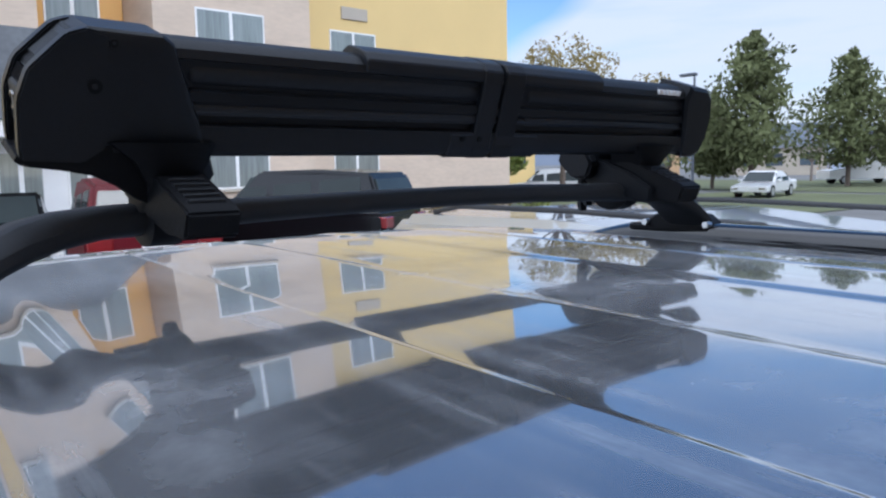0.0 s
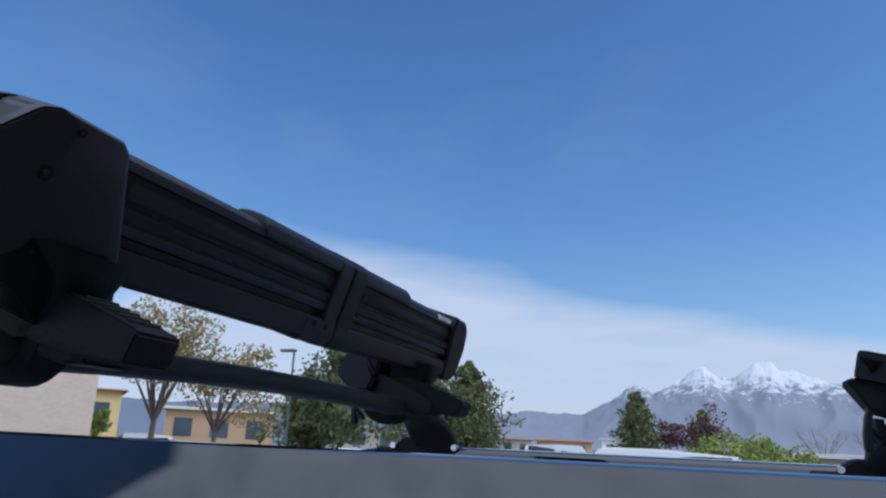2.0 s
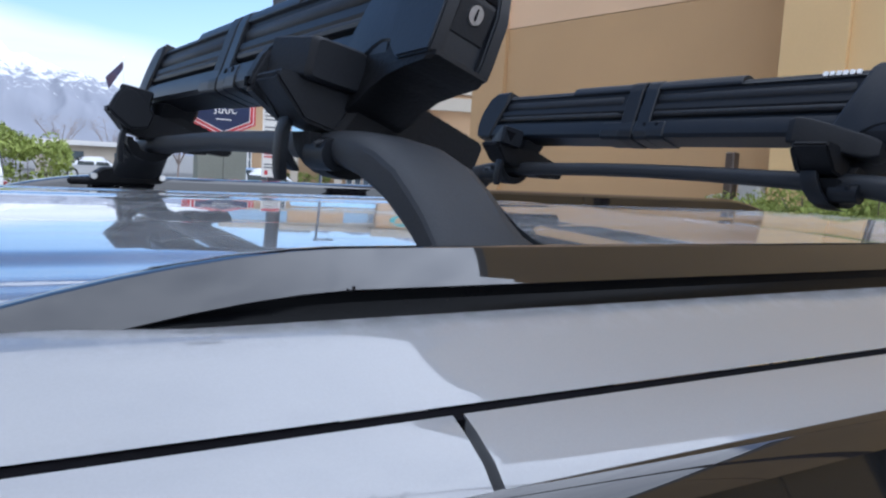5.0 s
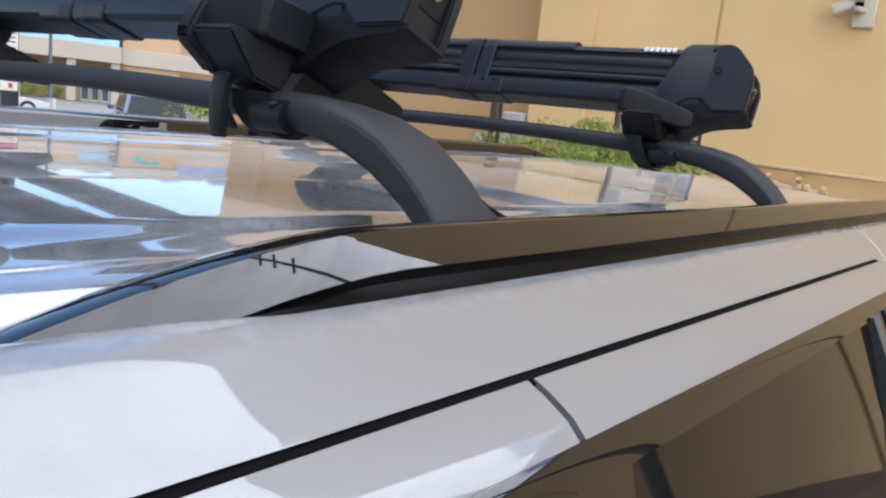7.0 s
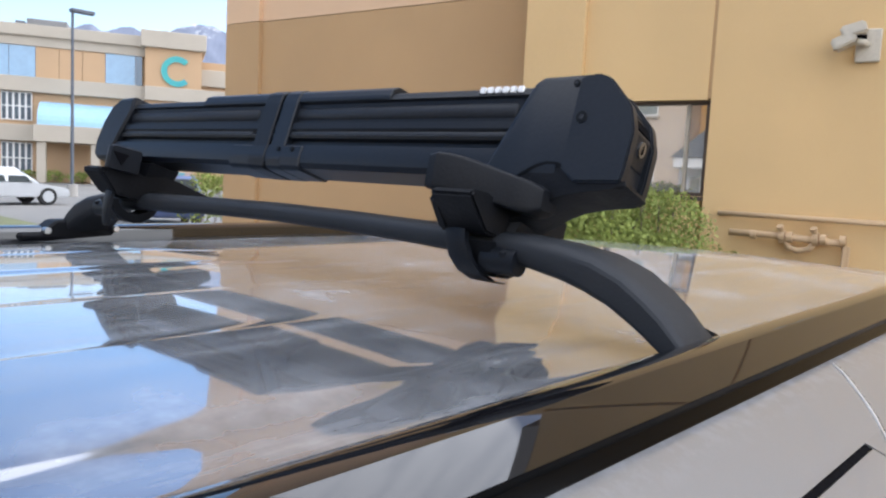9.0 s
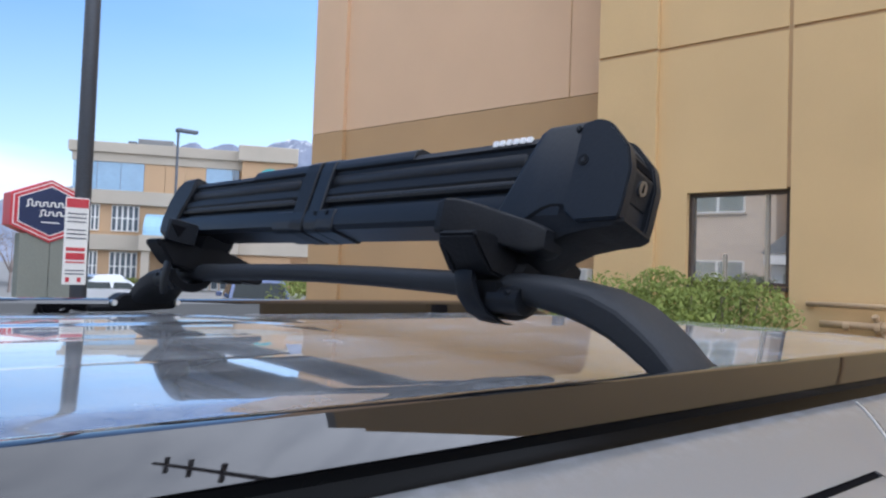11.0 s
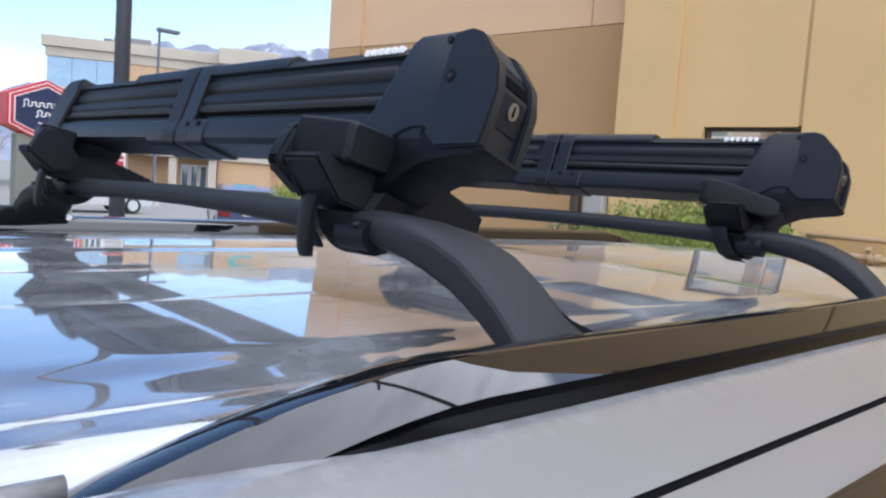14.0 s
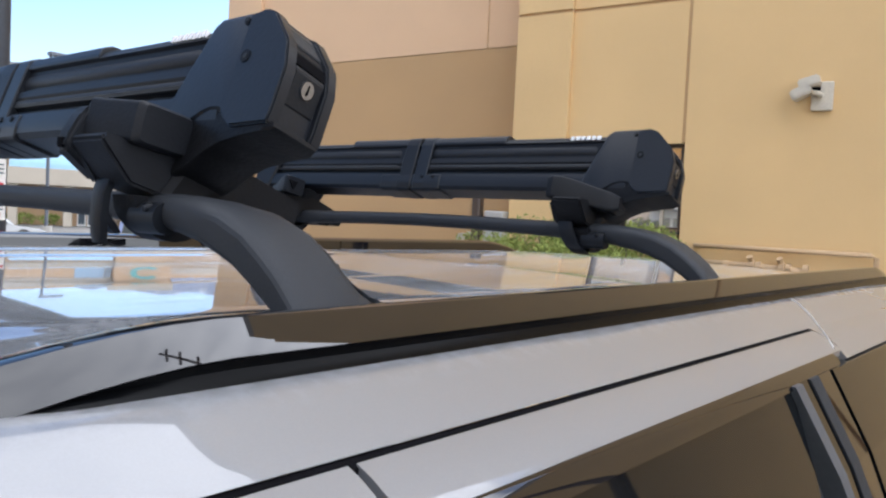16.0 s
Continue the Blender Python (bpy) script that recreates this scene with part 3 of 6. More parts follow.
def cross_bar(m):
    bar = thing("roof_crossbar", "arched grey cross bar bolted between the roof rails", "roof crossbar", m, "cross bars on the roof")
    knots = [(-0.006, 1.7720, 0.005, 0.071, 0.016), (0.002, 1.7790, 0.005, 0.071, 0.020), (0.010, 1.7860, 0.005, 0.071, 0.023), (0.018, 1.7935, 0.005, 0.072, 0.025), (0.030, 1.8030, 0.004, 0.072, 0.027), (0.048, 1.8145, 0.003, 0.070, 0.029), (0.070, 1.8240, -0.001, 0.064, 0.030),
             (0.095, 1.8300, -0.006, 0.051, 0.029), (0.125, 1.8340, -0.008, 0.042, 0.027), (0.17, 1.8365, -0.003, 0.040, 0.025), (0.25, 1.8385, 0.003, 0.038, 0.022), (0.36, 1.8410, 0.009, 0.038, 0.021), (0.47, 1.8420, 0.012, 0.038, 0.021)]
    span = 0.94
    stations = knots + [(span - y, z, 0.012 + (cx - 0.012) * -0.3, w, h) for y, z, cx, w, h in reversed(knots[2:-1])]
    rings = []
    for k, (y, z, mid, w, h) in enumerate(stations):
        a, b = stations[max(0, k - 1)], stations[min(len(stations) - 1, k + 1)]
        d = Vector((0, b[0] - a[0], b[1] - a[1])).normalized()
        up = Vector((0, -d.z, d.y))
        leg = 1 - smoothstep(0.05, 0.13, min(y, span - y))
        ring = []
        for i in range(28):
            t = 2 * math.pi * i / 28
            cx = math.copysign(abs(math.cos(t)) ** (0.8 - 0.25 * leg), math.cos(t)) * w / 2
            cz = math.copysign(abs(math.sin(t)) ** (0.8 - 0.35 * leg), math.sin(t)) * h / 2
            if cz > 0 and cx > 0.27 * w:
                cz -= leg * (cx - 0.27 * w) * 0.75
            if cx > 0.30 * w:
                # the foot runs out into a low flare
                out = (cx - 0.30 * w) / (0.20 * w) * 0.046 * (1 - smoothstep(-0.014, 0.026, y)) ** 1.6
                cx, cz = cx + out, cz * (1 - 9.0 * out)
            ring.append(Vector((cx + mid, y, z)) + up * cz)
        rings.append(ring)
    part("bar", loft_bm(rings), BAR, bar, "", 20)
    part("clamp_pad", box_bm(-0.026, 0.012, -0.0225, -0.013, 1.7822, 1.7848, 0.0010), RUBBER, bar, "black rubber pad under the foot")
    part("foot", prism_bm([(-0.060, 1.776), (0.062, 1.776), (0.050, 1.790), (0.036, 1.800), (-0.034, 1.800), (-0.048, 1.790)], "y", span - 0.026, span + 0.010, 0.003), PLASTIC_DARK, bar)
    for x in (-0.050, 0.050):
        part("bolt", cyl_bm((x, span - 0.034, 1.786), (x, span - 0.022, 1.786), 0.0046, 0.0046, 10), METAL, bar, "bright bolt head")
    part("foot_plate", box_bm(-0.085, 0.085, span - 0.026, span - 0.010, 1.772, 1.7835, 0.004), PLASTIC_DARK, bar)
    return bar


BAR_B = bar_pose(0.052)
BAR_A = bar_pose(0.052 - 0.617, 0.009)
bar_b = cross_bar(bar_pose(0.052, -0.003))
copy_thing(bar_b, bar_pose(0.052 - 0.617, 0.001))

# ---- ski carriers ----
def ski_carrier(m, folded):
    """Local: x across the carrier (front face towards -x), y along the bar from the near rail, z in the world."""
    rack = thing("ski_carrier", "closed black plastic ski and snowboard carrier clamped to a cross bar", "ski carrier", m, "ski carriers on the roof")
    c = 0.031  # middle of the carrier, behind the middle of the bar

    def both(profile):
        return [(c - u, z) for u, z in profile] + [(c + u, z) for u, z in reversed(profile)]

    y0, y1 = 0.115, 0.885
    upper = both([(0.004, 1.9685), (0.015, 1.9672), (0.0225, 1.9630), (0.0255, 1.9565), (0.0215, 1.9550), (0.0200, 1.9340), (0.0250, 1.9325), (0.0255, 1.9255), (0.0230, 1.9220)])
    part("upper_arm", prism_bm(upper, "y", y0, y1, 0.0), PLASTIC, rack, "", 32)
    lower = both([(0.0225, 1.9212), (0.0258, 1.9180), (0.0245, 1.9150), (0.0175, 1.9135), (0.0175, 1.9075), (0.0262, 1.9065), (0.0280, 1.8960), (0.0265, 1.8860), (0.0210, 1.8815)])
    part("lower_arm", prism_bm(lower, "y", y0, y1, 0.0), PLASTIC_ALT, rack, "", 32)
    for s in (-1, 1):
        for zc, r, ext in ((1.9445, 0.0098, 0.0138), (1.9190, 0.0050, 0.0205)):
            for ya, yb in ((0.170, 0.482), (0.547, 0.850)):
                rings = []
                for y in (ya, ya + 0.004, yb - 0.004, yb):
                    k = 0.8 if y in (ya, yb) else 1.0
                    rings.append([(c + s * (ext + r * k * math.cos(t)), y, zc + r * k * math.sin(t)) for t in [2 * math.pi * i / 14 for i in range(14)]])
                part("rubber_pad", loft_bm(rings), FOAM, rack, "long soft rubber pad", True)
    # thicker covers on top, either side of the middle strap
    for ya, yb in ((0.330, 0.490), (0.520, 0.667)):
        poly = both([(0.006, 1.9745), (0.016, 1.9735), (0.0245, 1.9680), (0.0268, 1.9600), (0.0260, 1.9560), (0.015, 1.9580)])
        part("top_cover", prism_bm(poly, "y", ya, yb, 0.0012), PLASTIC_ALT, rack)
    # two halves of the middle strap with the joint between them
    for ya, yb, mat in ((0.474, 0.500, PLASTIC_ALT), (0.505, 0.534, PLASTIC)):
        poly = both([(0.006, 1.9752), (0.0175, 1.9742), (0.0265, 1.9680), (0.0285, 1.9560), (0.0285, 1.9000), (0.0295, 1.8900), (0.0265, 1.8800), (0.020, 1.8785)])
        part("strap", prism_bm(poly, "y", ya, yb, 0.0015), mat, rack)
    for ya, yb in ((0.442, 0.498), (0.506, 0.572)):
        poly = both([(0.0200, 1.9050), (0.0285, 1.9050), (0.0292, 1.8920), (0.0270, 1.8810), (0.020, 1.8790)])
        part("strap_foot", prism_bm(poly, "y", ya, yb, 0.0015), PLASTIC_ALT, rack)
    for s in (-1, 1):
        for y in (0.482, 0.458):
            part("rivet", cyl_bm((c + s * 0.028, y, 1.9005), (c + s * 0.0302, y, 1.9005), 0.0030, sides=8), PLASTIC_DARK, rack)

    # large near cap, with a slanted inner edge and a chamfered nose
    def rounded(poly, us, cy, cz, ry, rz):
        return [[(c + u, cy + (y - cy) * (1 - k / ry), cz + (z - cz) * (1 - k / rz)) for y, z in poly] for u, k in us]

    side_poly = [(0.0575, 1.8830), (0.056, 1.925), (0.062, 1.941), (0.084, 1.966), (0.096, 1.9725), (0.148, 1.9715), (0.156, 1.966), (0.191, 1.883), (0.196, 1.868), (0.192, 1.8600), (0.182, 1.8605), (0.170, 1.8655), (0.158, 1.8740), (0.146, 1.8825), (0.135, 1.8885), (0.124, 1.8915), (0.112, 1.8910), (0.101, 1.8870), (0.090, 1.8830), (0.078, 1.8815)]
    part("near_cap", loft_bm(rounded(side_poly, ((-0.0290, 0.0050), (-0.0270, 0.0015), (-0.0245, 0.0), (0.0245, 0.0), (0.0270, 0.0015), (0.0290, 0.0050)), 0.118, 1.925, 0.05, 0.042)), PLASTIC_ALT, rack, "", 26)
    neck_poly = [(0.0510, 1.8830), (0.0640, 1.8850), (0.110, 1.8950), (0.160, 1.8900), (0.186, 1.8760), (0.178, 1.8560), (0.164, 1.8440), (0.146, 1.8430), (0.132, 1.8500), (0.118, 1.8600), (0.100, 1.8685), (0.076, 1.8735), (0.0530, 1.8765), (0.0495, 1.8795)]
    part("cap_neck", loft_bm(rounded(neck_poly, ((-0.0265, 0.0040), (-0.0235, 0.0), (0.0235, 0.0), (0.0265, 0.0040)), 0.130, 1.868, 0.05, 0.042)), PLASTIC_DARK, rack, "black underside of the cap, hollowed towards the clamp", 40)
    # cheeks either side of the lock, standing out past the nose
    cheek = [(0.0530, 1.8805), (0.0515, 1.8900), (0.0505, 1.922), (0.057, 1.9425), (0.081, 1.9675), (0.094, 1.9720), (0.110, 1.9690), (0.110, 1.890), (0.094, 1.8790)]
    for s in (-1, 1):
        part("cap_cheek", prism_bm(cheek, "x", c + s * 0.0172, c + s * 0.0294, 0.0016, 2), PLASTIC_ALT, rack, "", 32)
    for s in (-1, 1):
        for y, z, r in ((0.100, 1.9335, 0.0052), (0.112, 1.9635, 0.0030)):
            screw = part("screw", cyl_bm((c + s * 0.0275, y, z), (c + s * 0.0302, y, z), r, sides=14), PLASTIC_DARK, rack)
            part("screw_socket", cyl_bm((c + s * 0.0298, y, z), (c + s * 0.0307, y, z), r * 0.42, sides=6), BAR, screw)
    # nose: release button, dark slot and the lock
    part("nose_frame", prism_bm([(0.0605, 1.8935), (0.0565, 1.9255), (0.0625, 1.9425), (0.0760, 1.9555), (0.0780, 1.9535), (0.0655, 1.9400), (0.0600, 1.9250), (0.0640, 1.8935)], "x", c - 0.0170, c + 0.0170, 0.0008), PLASTIC_DARK, rack)
    part("release_button", prism_bm([(0.0655, 1.9475), (0.0880, 1.9695), (0.0900, 1.9675), (0.0680, 1.9450)], "x", c - 0.017, c + 0.017, 0.001), BAR, rack, "grey release button on the sloping nose")
    part("nose_slot", prism_bm([(0.0550, 1.9300), (0.0595, 1.9395), (0.0630, 1.9375), (0.0590, 1.9290)], "x", c - 0.021, c + 0.021, 0.0005), RUBBER, rack)
    plate = part("lock_plate", prism_bm([(0.0560, 1.8995), (0.0530, 1.9260), (0.0560, 1.9300), (0.0620, 1.9290), (0.0625, 1.8995)], "x", c - 0.0165, c + 0.0165, 0.0012), PLASTIC, rack)
    lock = part("lock_cylinder", cyl_bm((c, 0.0560, 1.9165), (c, 0.0525, 1.9161), 0.0064, sides=20), LOCK, plate, "bright round key lock")
    part("key_slot", box_bm(c - 0.0007, c + 0.0007, 0.0517, 0.0530, 1.9126, 1.9200), RUBBER, lock)

    # far cap
    poly = [(0.868, 1.8800), (0.898, 1.8795), (0.912, 1.8860), (0.918, 1.905), (0.915, 1.935), (0.902, 1.9610), (0.886, 1.9710), (0.846, 1.9725), (0.842, 1.955), (0.858, 1.915)]
    rings = []
    for u, k in ((-0.0305, 0.004), (-0.027, 0.0), (0.027, 0.0), (0.0305, 0.004)):
        cy, cz = 0.882, 1.925
        rings.append([(c + u, cy + (y - cy) * (1 - k / 0.035), cz + (z - cz) * (1 - k / 0.045)) for y, z in poly])
    part("far_cap", loft_bm(rings), PLASTIC, rack, "", 32)
    # maker's mark, as plain strokes, on both faces
    for s, ya in ((-1, 0.168), (1, 0.780)):
        for k in range(6):
            y = ya + 0.0085 * k
            part("maker_mark", prism_bm([(y, 1.9592), (y + 0.0052, 1.9592), (y + 0.0052, 1.9648), (y, 1.9648)], "x", c + s * 0.0215, c + s * 0.0262, 0.0), WHITE_INK, rack, "small white printed strokes")

    # the closed body leans back a little on its clamps
    lean = Matrix.Translation((c, 0, 1.897)) @ Matrix.Rotation(radians(19), 4, "Y") @ Matrix.Translation((-c, 0, -1.897))
    short = Matrix.Translation((0, 0.890, 0)) @ Matrix.Diagonal((1, 0.954, 1, 1)) @ Matrix.Translation((0, -0.918, 0))
    slim = Matrix.Translation((c, 0, 0)) @ Matrix.Diagonal((0.86, 1, 1, 1)) @ Matrix.Translation((-c, 0, 0))
    for ob in rack.children_recursive:
        ob.data.transform(short @ lean @ slim)

    # clamps, near and far
    for yc, f in ((0.150, 1), (0.790, -1)):
        def Y(v):
            return yc + f * v
        # neck between the body and the bar
        rings = []
        for z, xa, xb, ya, yb in ((1.8860, 0.006, 0.062, -0.030, 0.048), (1.8720, 0.004, 0.060, -0.012, 0.042), (1.8560, -0.004, 0.052, -0.002, 0.036), (1.8420, -0.014, 0.040, 0.000, 0.034), (1.8340, -0.018, 0.032, 0.000, 0.032)):
            ym, yh = (ya + yb) / 2, (yb - ya) / 2
            xm, xh = (xa + xb) / 2, (xb - xa) / 2
            rings.append([(xm + xh * u, Y(ym + yh * v), z) for u, v in ((-1, -0.7), (-0.8, -1), (0.8, -1), (1, -0.7), (1, 0.7), (0.8, 1), (-0.8, 1), (-1, 0.7))])
        part("clamp_neck", loft_bm(rings), PLASTIC_DARK, rack, "", 40)
        # slanting arm that runs from its raised front tip down under the back
        arm = part("front_arm", prism_bm([(-0.060, 1.8745), (-0.056, 1.8790), (-0.010, 1.8730), (0.040, 1.8550), (0.074, 1.8350), (0.072, 1.8180), (0.052, 1.8180), (-0.022, 1.8400), (-0.038, 1.8450)], "y", Y(0.006), Y(0.048), 0.0022, 2), LEVER if folded else PLASTIC_DARK, rack, "", 40)
        part("arm_tip", prism_bm([(-0.056, 1.8700), (-0.050, 1.8745), (-0.026, 1.8620), (-0.028, 1.8420), (-0.040, 1.8440)], "y", Y(0.042), Y(0.053), 0.0025, 2), PLASTIC_DARK, arm, "", 40)
        # chunky lever over the arm, dipping towards the cap
        rings = []
        for k in range(13):
            t = k / 12
            if folded:
                y, z, x = 0.052 - 0.056 * t, 1.8885 - 0.0045 * t, -0.027 + 0.010 * t
                end = min(1.0, 0.88 + 6.0 * t, 0.86 + 3.0 * (1.0 - t))
                h, w = 0.0150 * end, 0.0215 * end
            else:
                y, x = 0.060 - 0.088 * t, -0.031 + 0.030 * smoothstep(-0.15, 1.0, t)
                z = 1.8880 - 0.0170 * smoothstep(0.05, 0.95, t) + 0.0015 * math.sin(math.pi * t)
                h = (0.0158 - 0.0030 * t) * min(1.0, 0.90 + 6.0 * t, 0.62 + 3.2 * (1.0 - t))
                w = (0.0225 - 0.004 * t) * min(1.0, 0.88 + 2.5 * t, 0.62 + 2.2 * (1.0 - t))
            # leaning block section with rounded corners
            ring = []
            for q in range(20):
                g = 2 * math.pi * (q + 0.5) / 20
                u = math.copysign(abs(math.cos(g)) ** 0.22, math.cos(g)) * w
                v = math.copysign(abs(math.sin(g)) ** 0.22, math.sin(g)) * h
                ring.append((x + u + 0.22 * v, Y(y), z + v - 0.20 * u))
            rings.append(ring)
        lever = part("lever", loft_bm(rings), LEVER, rack, "chunky curved clamp lever", 24)
        if folded:
            # upright curl at the far end of the lever, flowing down into the arm
            curl = prism_bm([(-0.062, 1.8680), (-0.061, 1.8760), (-0.050, 1.8960), (-0.042, 1.9020), (-0.030, 1.9010), (-0.018, 1.8900), (-0.004, 1.8660), (-0.012, 1.8480), (-0.036, 1.8460)], "y", min(Y(0.048), Y(0.066)), max(Y(0.048), Y(0.066)), 0.0034, 3)
            part("lever_curl", curl, LEVER, lever, "", 40)
            part("lever_slot", box_bm(-0.0622, -0.0570, min(Y(0.054), Y(0.060)), max(Y(0.054), Y(0.060)), 1.8690, 1.8760), RUBBER, lever)
        else:
            part("lever_slot", prism_bm([(-0.046, 1.8985), (-0.026, 1.8940), (-0.036, 1.8810)], "y", Y(0.0606) - 0.0012, Y(0.0606) + 0.0012), RUBBER, lever)
        # back wing: a straight square-ended slab that slopes down behind the bar, ribbed thumb rest on top
        reach = 0.0 if folded or f < 0 else -0.034
        wing = part("back_wing", prism_bm([(0.010, 1.8750), (0.030, 1.8720), (0.112 + reach, 1.8385 - 0.4 * reach), (0.114 + reach, 1.8355 - 0.4 * reach), (0.107 + reach, 1.8185 - 0.3 * reach), (0.103 + reach, 1.8170 - 0.3 * reach), (0.062, 1.8230), (0.020, 1.8350)], "y", Y(0.000), Y(0.040), 0.002, 2), PLASTIC_DARK, rack, "", 40)
        for k in range(5 if folded or f < 0 else 1):
            x = 0.064 + 0.0090 * k
            zt = 1.8720 - (x - 0.030) * 0.411
            part("thumb_rib", box_bm(x - 0.0020, x + 0.0020, Y(0.020) - 0.014, Y(0.020) + 0.014, zt - 0.010, zt + 0.0022, 0.0008), PLASTIC, wing)
        # narrow strap that hangs straight down before the bar, with a barb near its end
        rings = []
        hanging = ((-0.030, 0.038, 1.862, 0.0085), (-0.037, 0.038, 1.850, 0.0095), (-0.041, 0.038, 1.838, 0.0080), (-0.043, 0.037, 1.822, 0.0072), (-0.043, 0.036, 1.808, 0.0066), (-0.042, 0.036, 1.803, 0.0045))
        hooked = ((-0.026, 0.040, 1.864, 0.0090), (-0.034, 0.038, 1.852, 0.0100), (-0.039, 0.034, 1.838, 0.0100), (-0.039, 0.029, 1.824, 0.0105), (-0.033, 0.023, 1.812, 0.0110), (-0.022, 0.018, 1.8045, 0.0110), (-0.009, 0.014, 1.8020, 0.0090))
        for px, py, pz, w in (hanging if folded or f < 0 else hooked):
            rings.append([(px - 0.0035, Y(py - w * 0.7), pz), (px - 0.0025, Y(py - w), pz), (px + 0.0030, Y(py - w), pz), (px + 0.0038, Y(py - w * 0.7), pz), (px + 0.0038, Y(py + w * 0.7), pz), (px + 0.0030, Y(py + w), pz), (px - 0.0025, Y(py + w), pz), (px - 0.0035, Y(py + w * 0.7), pz)])
        strap = part("hook_strap", loft_bm(rings), PLASTIC, rack, "narrow black strap hanging before the bar", 50)
        if folded or f < 0:
            part("strap_barb", prism_bm([(-0.040, 1.8270), (-0.031, 1.8140), (-0.029, 1.8100), (-0.034, 1.8095), (-0.041, 1.8180)], "y", Y(0.030), Y(0.042), 0.001), PLASTIC, strap)
        part("hinge_barrel", cyl_bm((-0.024, Y(-0.018), 1.8225), (-0.024, Y(0.014), 1.8225), 0.0112, sides=18), PLASTIC, rack, "", 40)
        rings = []
        for k in range(13):
            t = math.pi * (0.98 + 1.04 * k / 12)
            oc = (0.000 + 0.034 * math.cos(t), 1.836 + 0.031 * math.sin(t))
            ic = (0.000 + 0.026 * math.cos(t), 1.836 + 0.019 * math.sin(t))
            wy = 0.004 * math.sin(math.pi * k / 12)
            rings.append([(oc[0], Y(0.004 + wy), oc[1]), (oc[0], Y(0.036 - wy), oc[1]), (ic[0], Y(0.036), ic[1]), (ic[0], Y(0.004), ic[1])])
        part("lower_jaw", loft_bm(rings), PLASTIC_DARK, rack, "", 40)
        part("hinge_pin", cyl_bm((-0.030, Y(-0.008), 1.8305), (-0.036, Y(-0.008), 1.8290), 0.0024, sides=10), PLASTIC, rack, "")
    return rack


ski_carrier(BAR_B, False)
ski_carrier(BAR_A, True)

# ---- the building beside the car ----
WALL_TURN = math.atan(0.15)
WALL = Matrix.Translation((4.0, 2.68, 0)) @ Matrix.Rotation(WALL_TURN, 4, "Z")  # local y along the wall, local x into it
WALL_H = 9.4
WALL_END = -4.25


def wall_piece(name, x0, x1, y0, y1, z0, z1, mat, parent, label="", bevel=0.0):
    return part(name, box_bm(x0, x1, y0, y1, z0, z1, bevel), mat, parent, label)


near_wall = tagged(thing("wall_east", "ochre stucco wall of the building beside the car", "wall", WALL), kind="structure")
# main face, left open for the window and cut by thin joints
WY0, WY1, WZ0, WZ1 = -0.855, -0.215, 1.845, 2.450
J = 0.012
for y0, y1, z0, z1 in ((WALL_END, -0.855 - J, 0, 3.435), (-0.855 + J, 0.0, 0, WZ0), (-0.855 + J, 0.0, WZ1, 3.435), (WY1, 0.0, WZ0, WZ1)):
    wall_piece("stucco_panel", 0.0, 0.30, y0, y1, z0, z1, STUCCO, near_wall)
for y0, y1 in ((WALL_END, -0.855 - J), (-0.855 + J, 0.0)):
    wall_piece("stucco_panel", 0.0, 0.30, y0, y1, 3.435 + 2 * J, WALL_H, STUCCO, near_wall)
wall_piece("wall_core", 0.31, 0.40, WALL_END, 0.0, 2.46, WALL_H, STUCCO_BROWN, near_wall)
wall_piece("wall_core", 0.31, 0.40, WALL_END, WY0 - 0.02, 0, 2.45, STUCCO_BROWN, near_wall)
for z0, z1 in ((0, 3.435), (3.435 + 2 * J, WALL_H)):
    wall_piece("pilaster", -0.035, 0.90, 0.002, 0.452, z0, z1, STUCCO, near_wall)
wall_piece("pilaster_joint", -0.020, 0.88, 0.004, 0.450, 3.430, 3.47, STUCCO_BROWN, near_wall)
wall_piece("wall_joint", 0.014, 0.29, WALL_END, 0.0, 3.430, 3.47, STUCCO_BROWN, near_wall)
wall_piece("wall_joint", 0.006, 0.29, -0.855 - J - 0.004, -0.855 + J + 0.004, 2.46, WALL_H - 0.01, STUCCO_BROWN, near_wall)
# lower wing that runs on along the car park
for k in range(3):
    wall_piece("stucco_panel", 0.0, 0.30, WALL_END - 0.012 - 3.0 * (k + 1), WALL_END - 0.012 - 3.0 * k - 0.024, 0, 5.2, STUCCO, near_wall)
wall_piece("wing_core", 0.31, 8.0, WALL_END - 9.0, WALL_END - 0.31, 0, 5.19, STUCCO_BROWN, near_wall)
wall_piece("wing_roof", 0.0, 8.0, WALL_END - 9.0, WALL_END - 0.31, 5.205, 5.4, CONCRETE, near_wall)
# set-back bay, brown below and peach above
wall_piece("bay_lower", 0.45, 0.75, 0.455, 4.23, 0, 3.345, STUCCO_BROWN, near_wall)
for y0, y1 in ((0.455, 0.984), (0.996, 4.23)):
    wall_piece("bay_upper", 0.446, 0.75, y0, y1, 3.350, WALL_H, STUCCO_PALE, near_wall)
wall_piece("bay_joint", 0.456, 0.74, 0.98, 1.0, 3.35, WALL_H - 0.01, STUCCO_BROWN, near_wall)
wall_piece("bay_pilaster", 0.405, 0.80, 3.735, 4.235, 0, 3.343, STUCCO_BROWN, near_wall)
wall_piece("bay_pilaster", 0.402, 0.80, 3.735, 4.235, 3.348, WALL_H, STUCCO_PALE, near_wall)
wall_piece("return_wall", 0.81, 14.0, 3.93, 4.225, 0, WALL_H, STUCCO_PALE, near_wall)
wall_piece("roof_slab", 0.0, 14.0, WALL_END, 4.2, WALL_H + 0.002, WALL_H + 0.2, CONCRETE, near_wall)
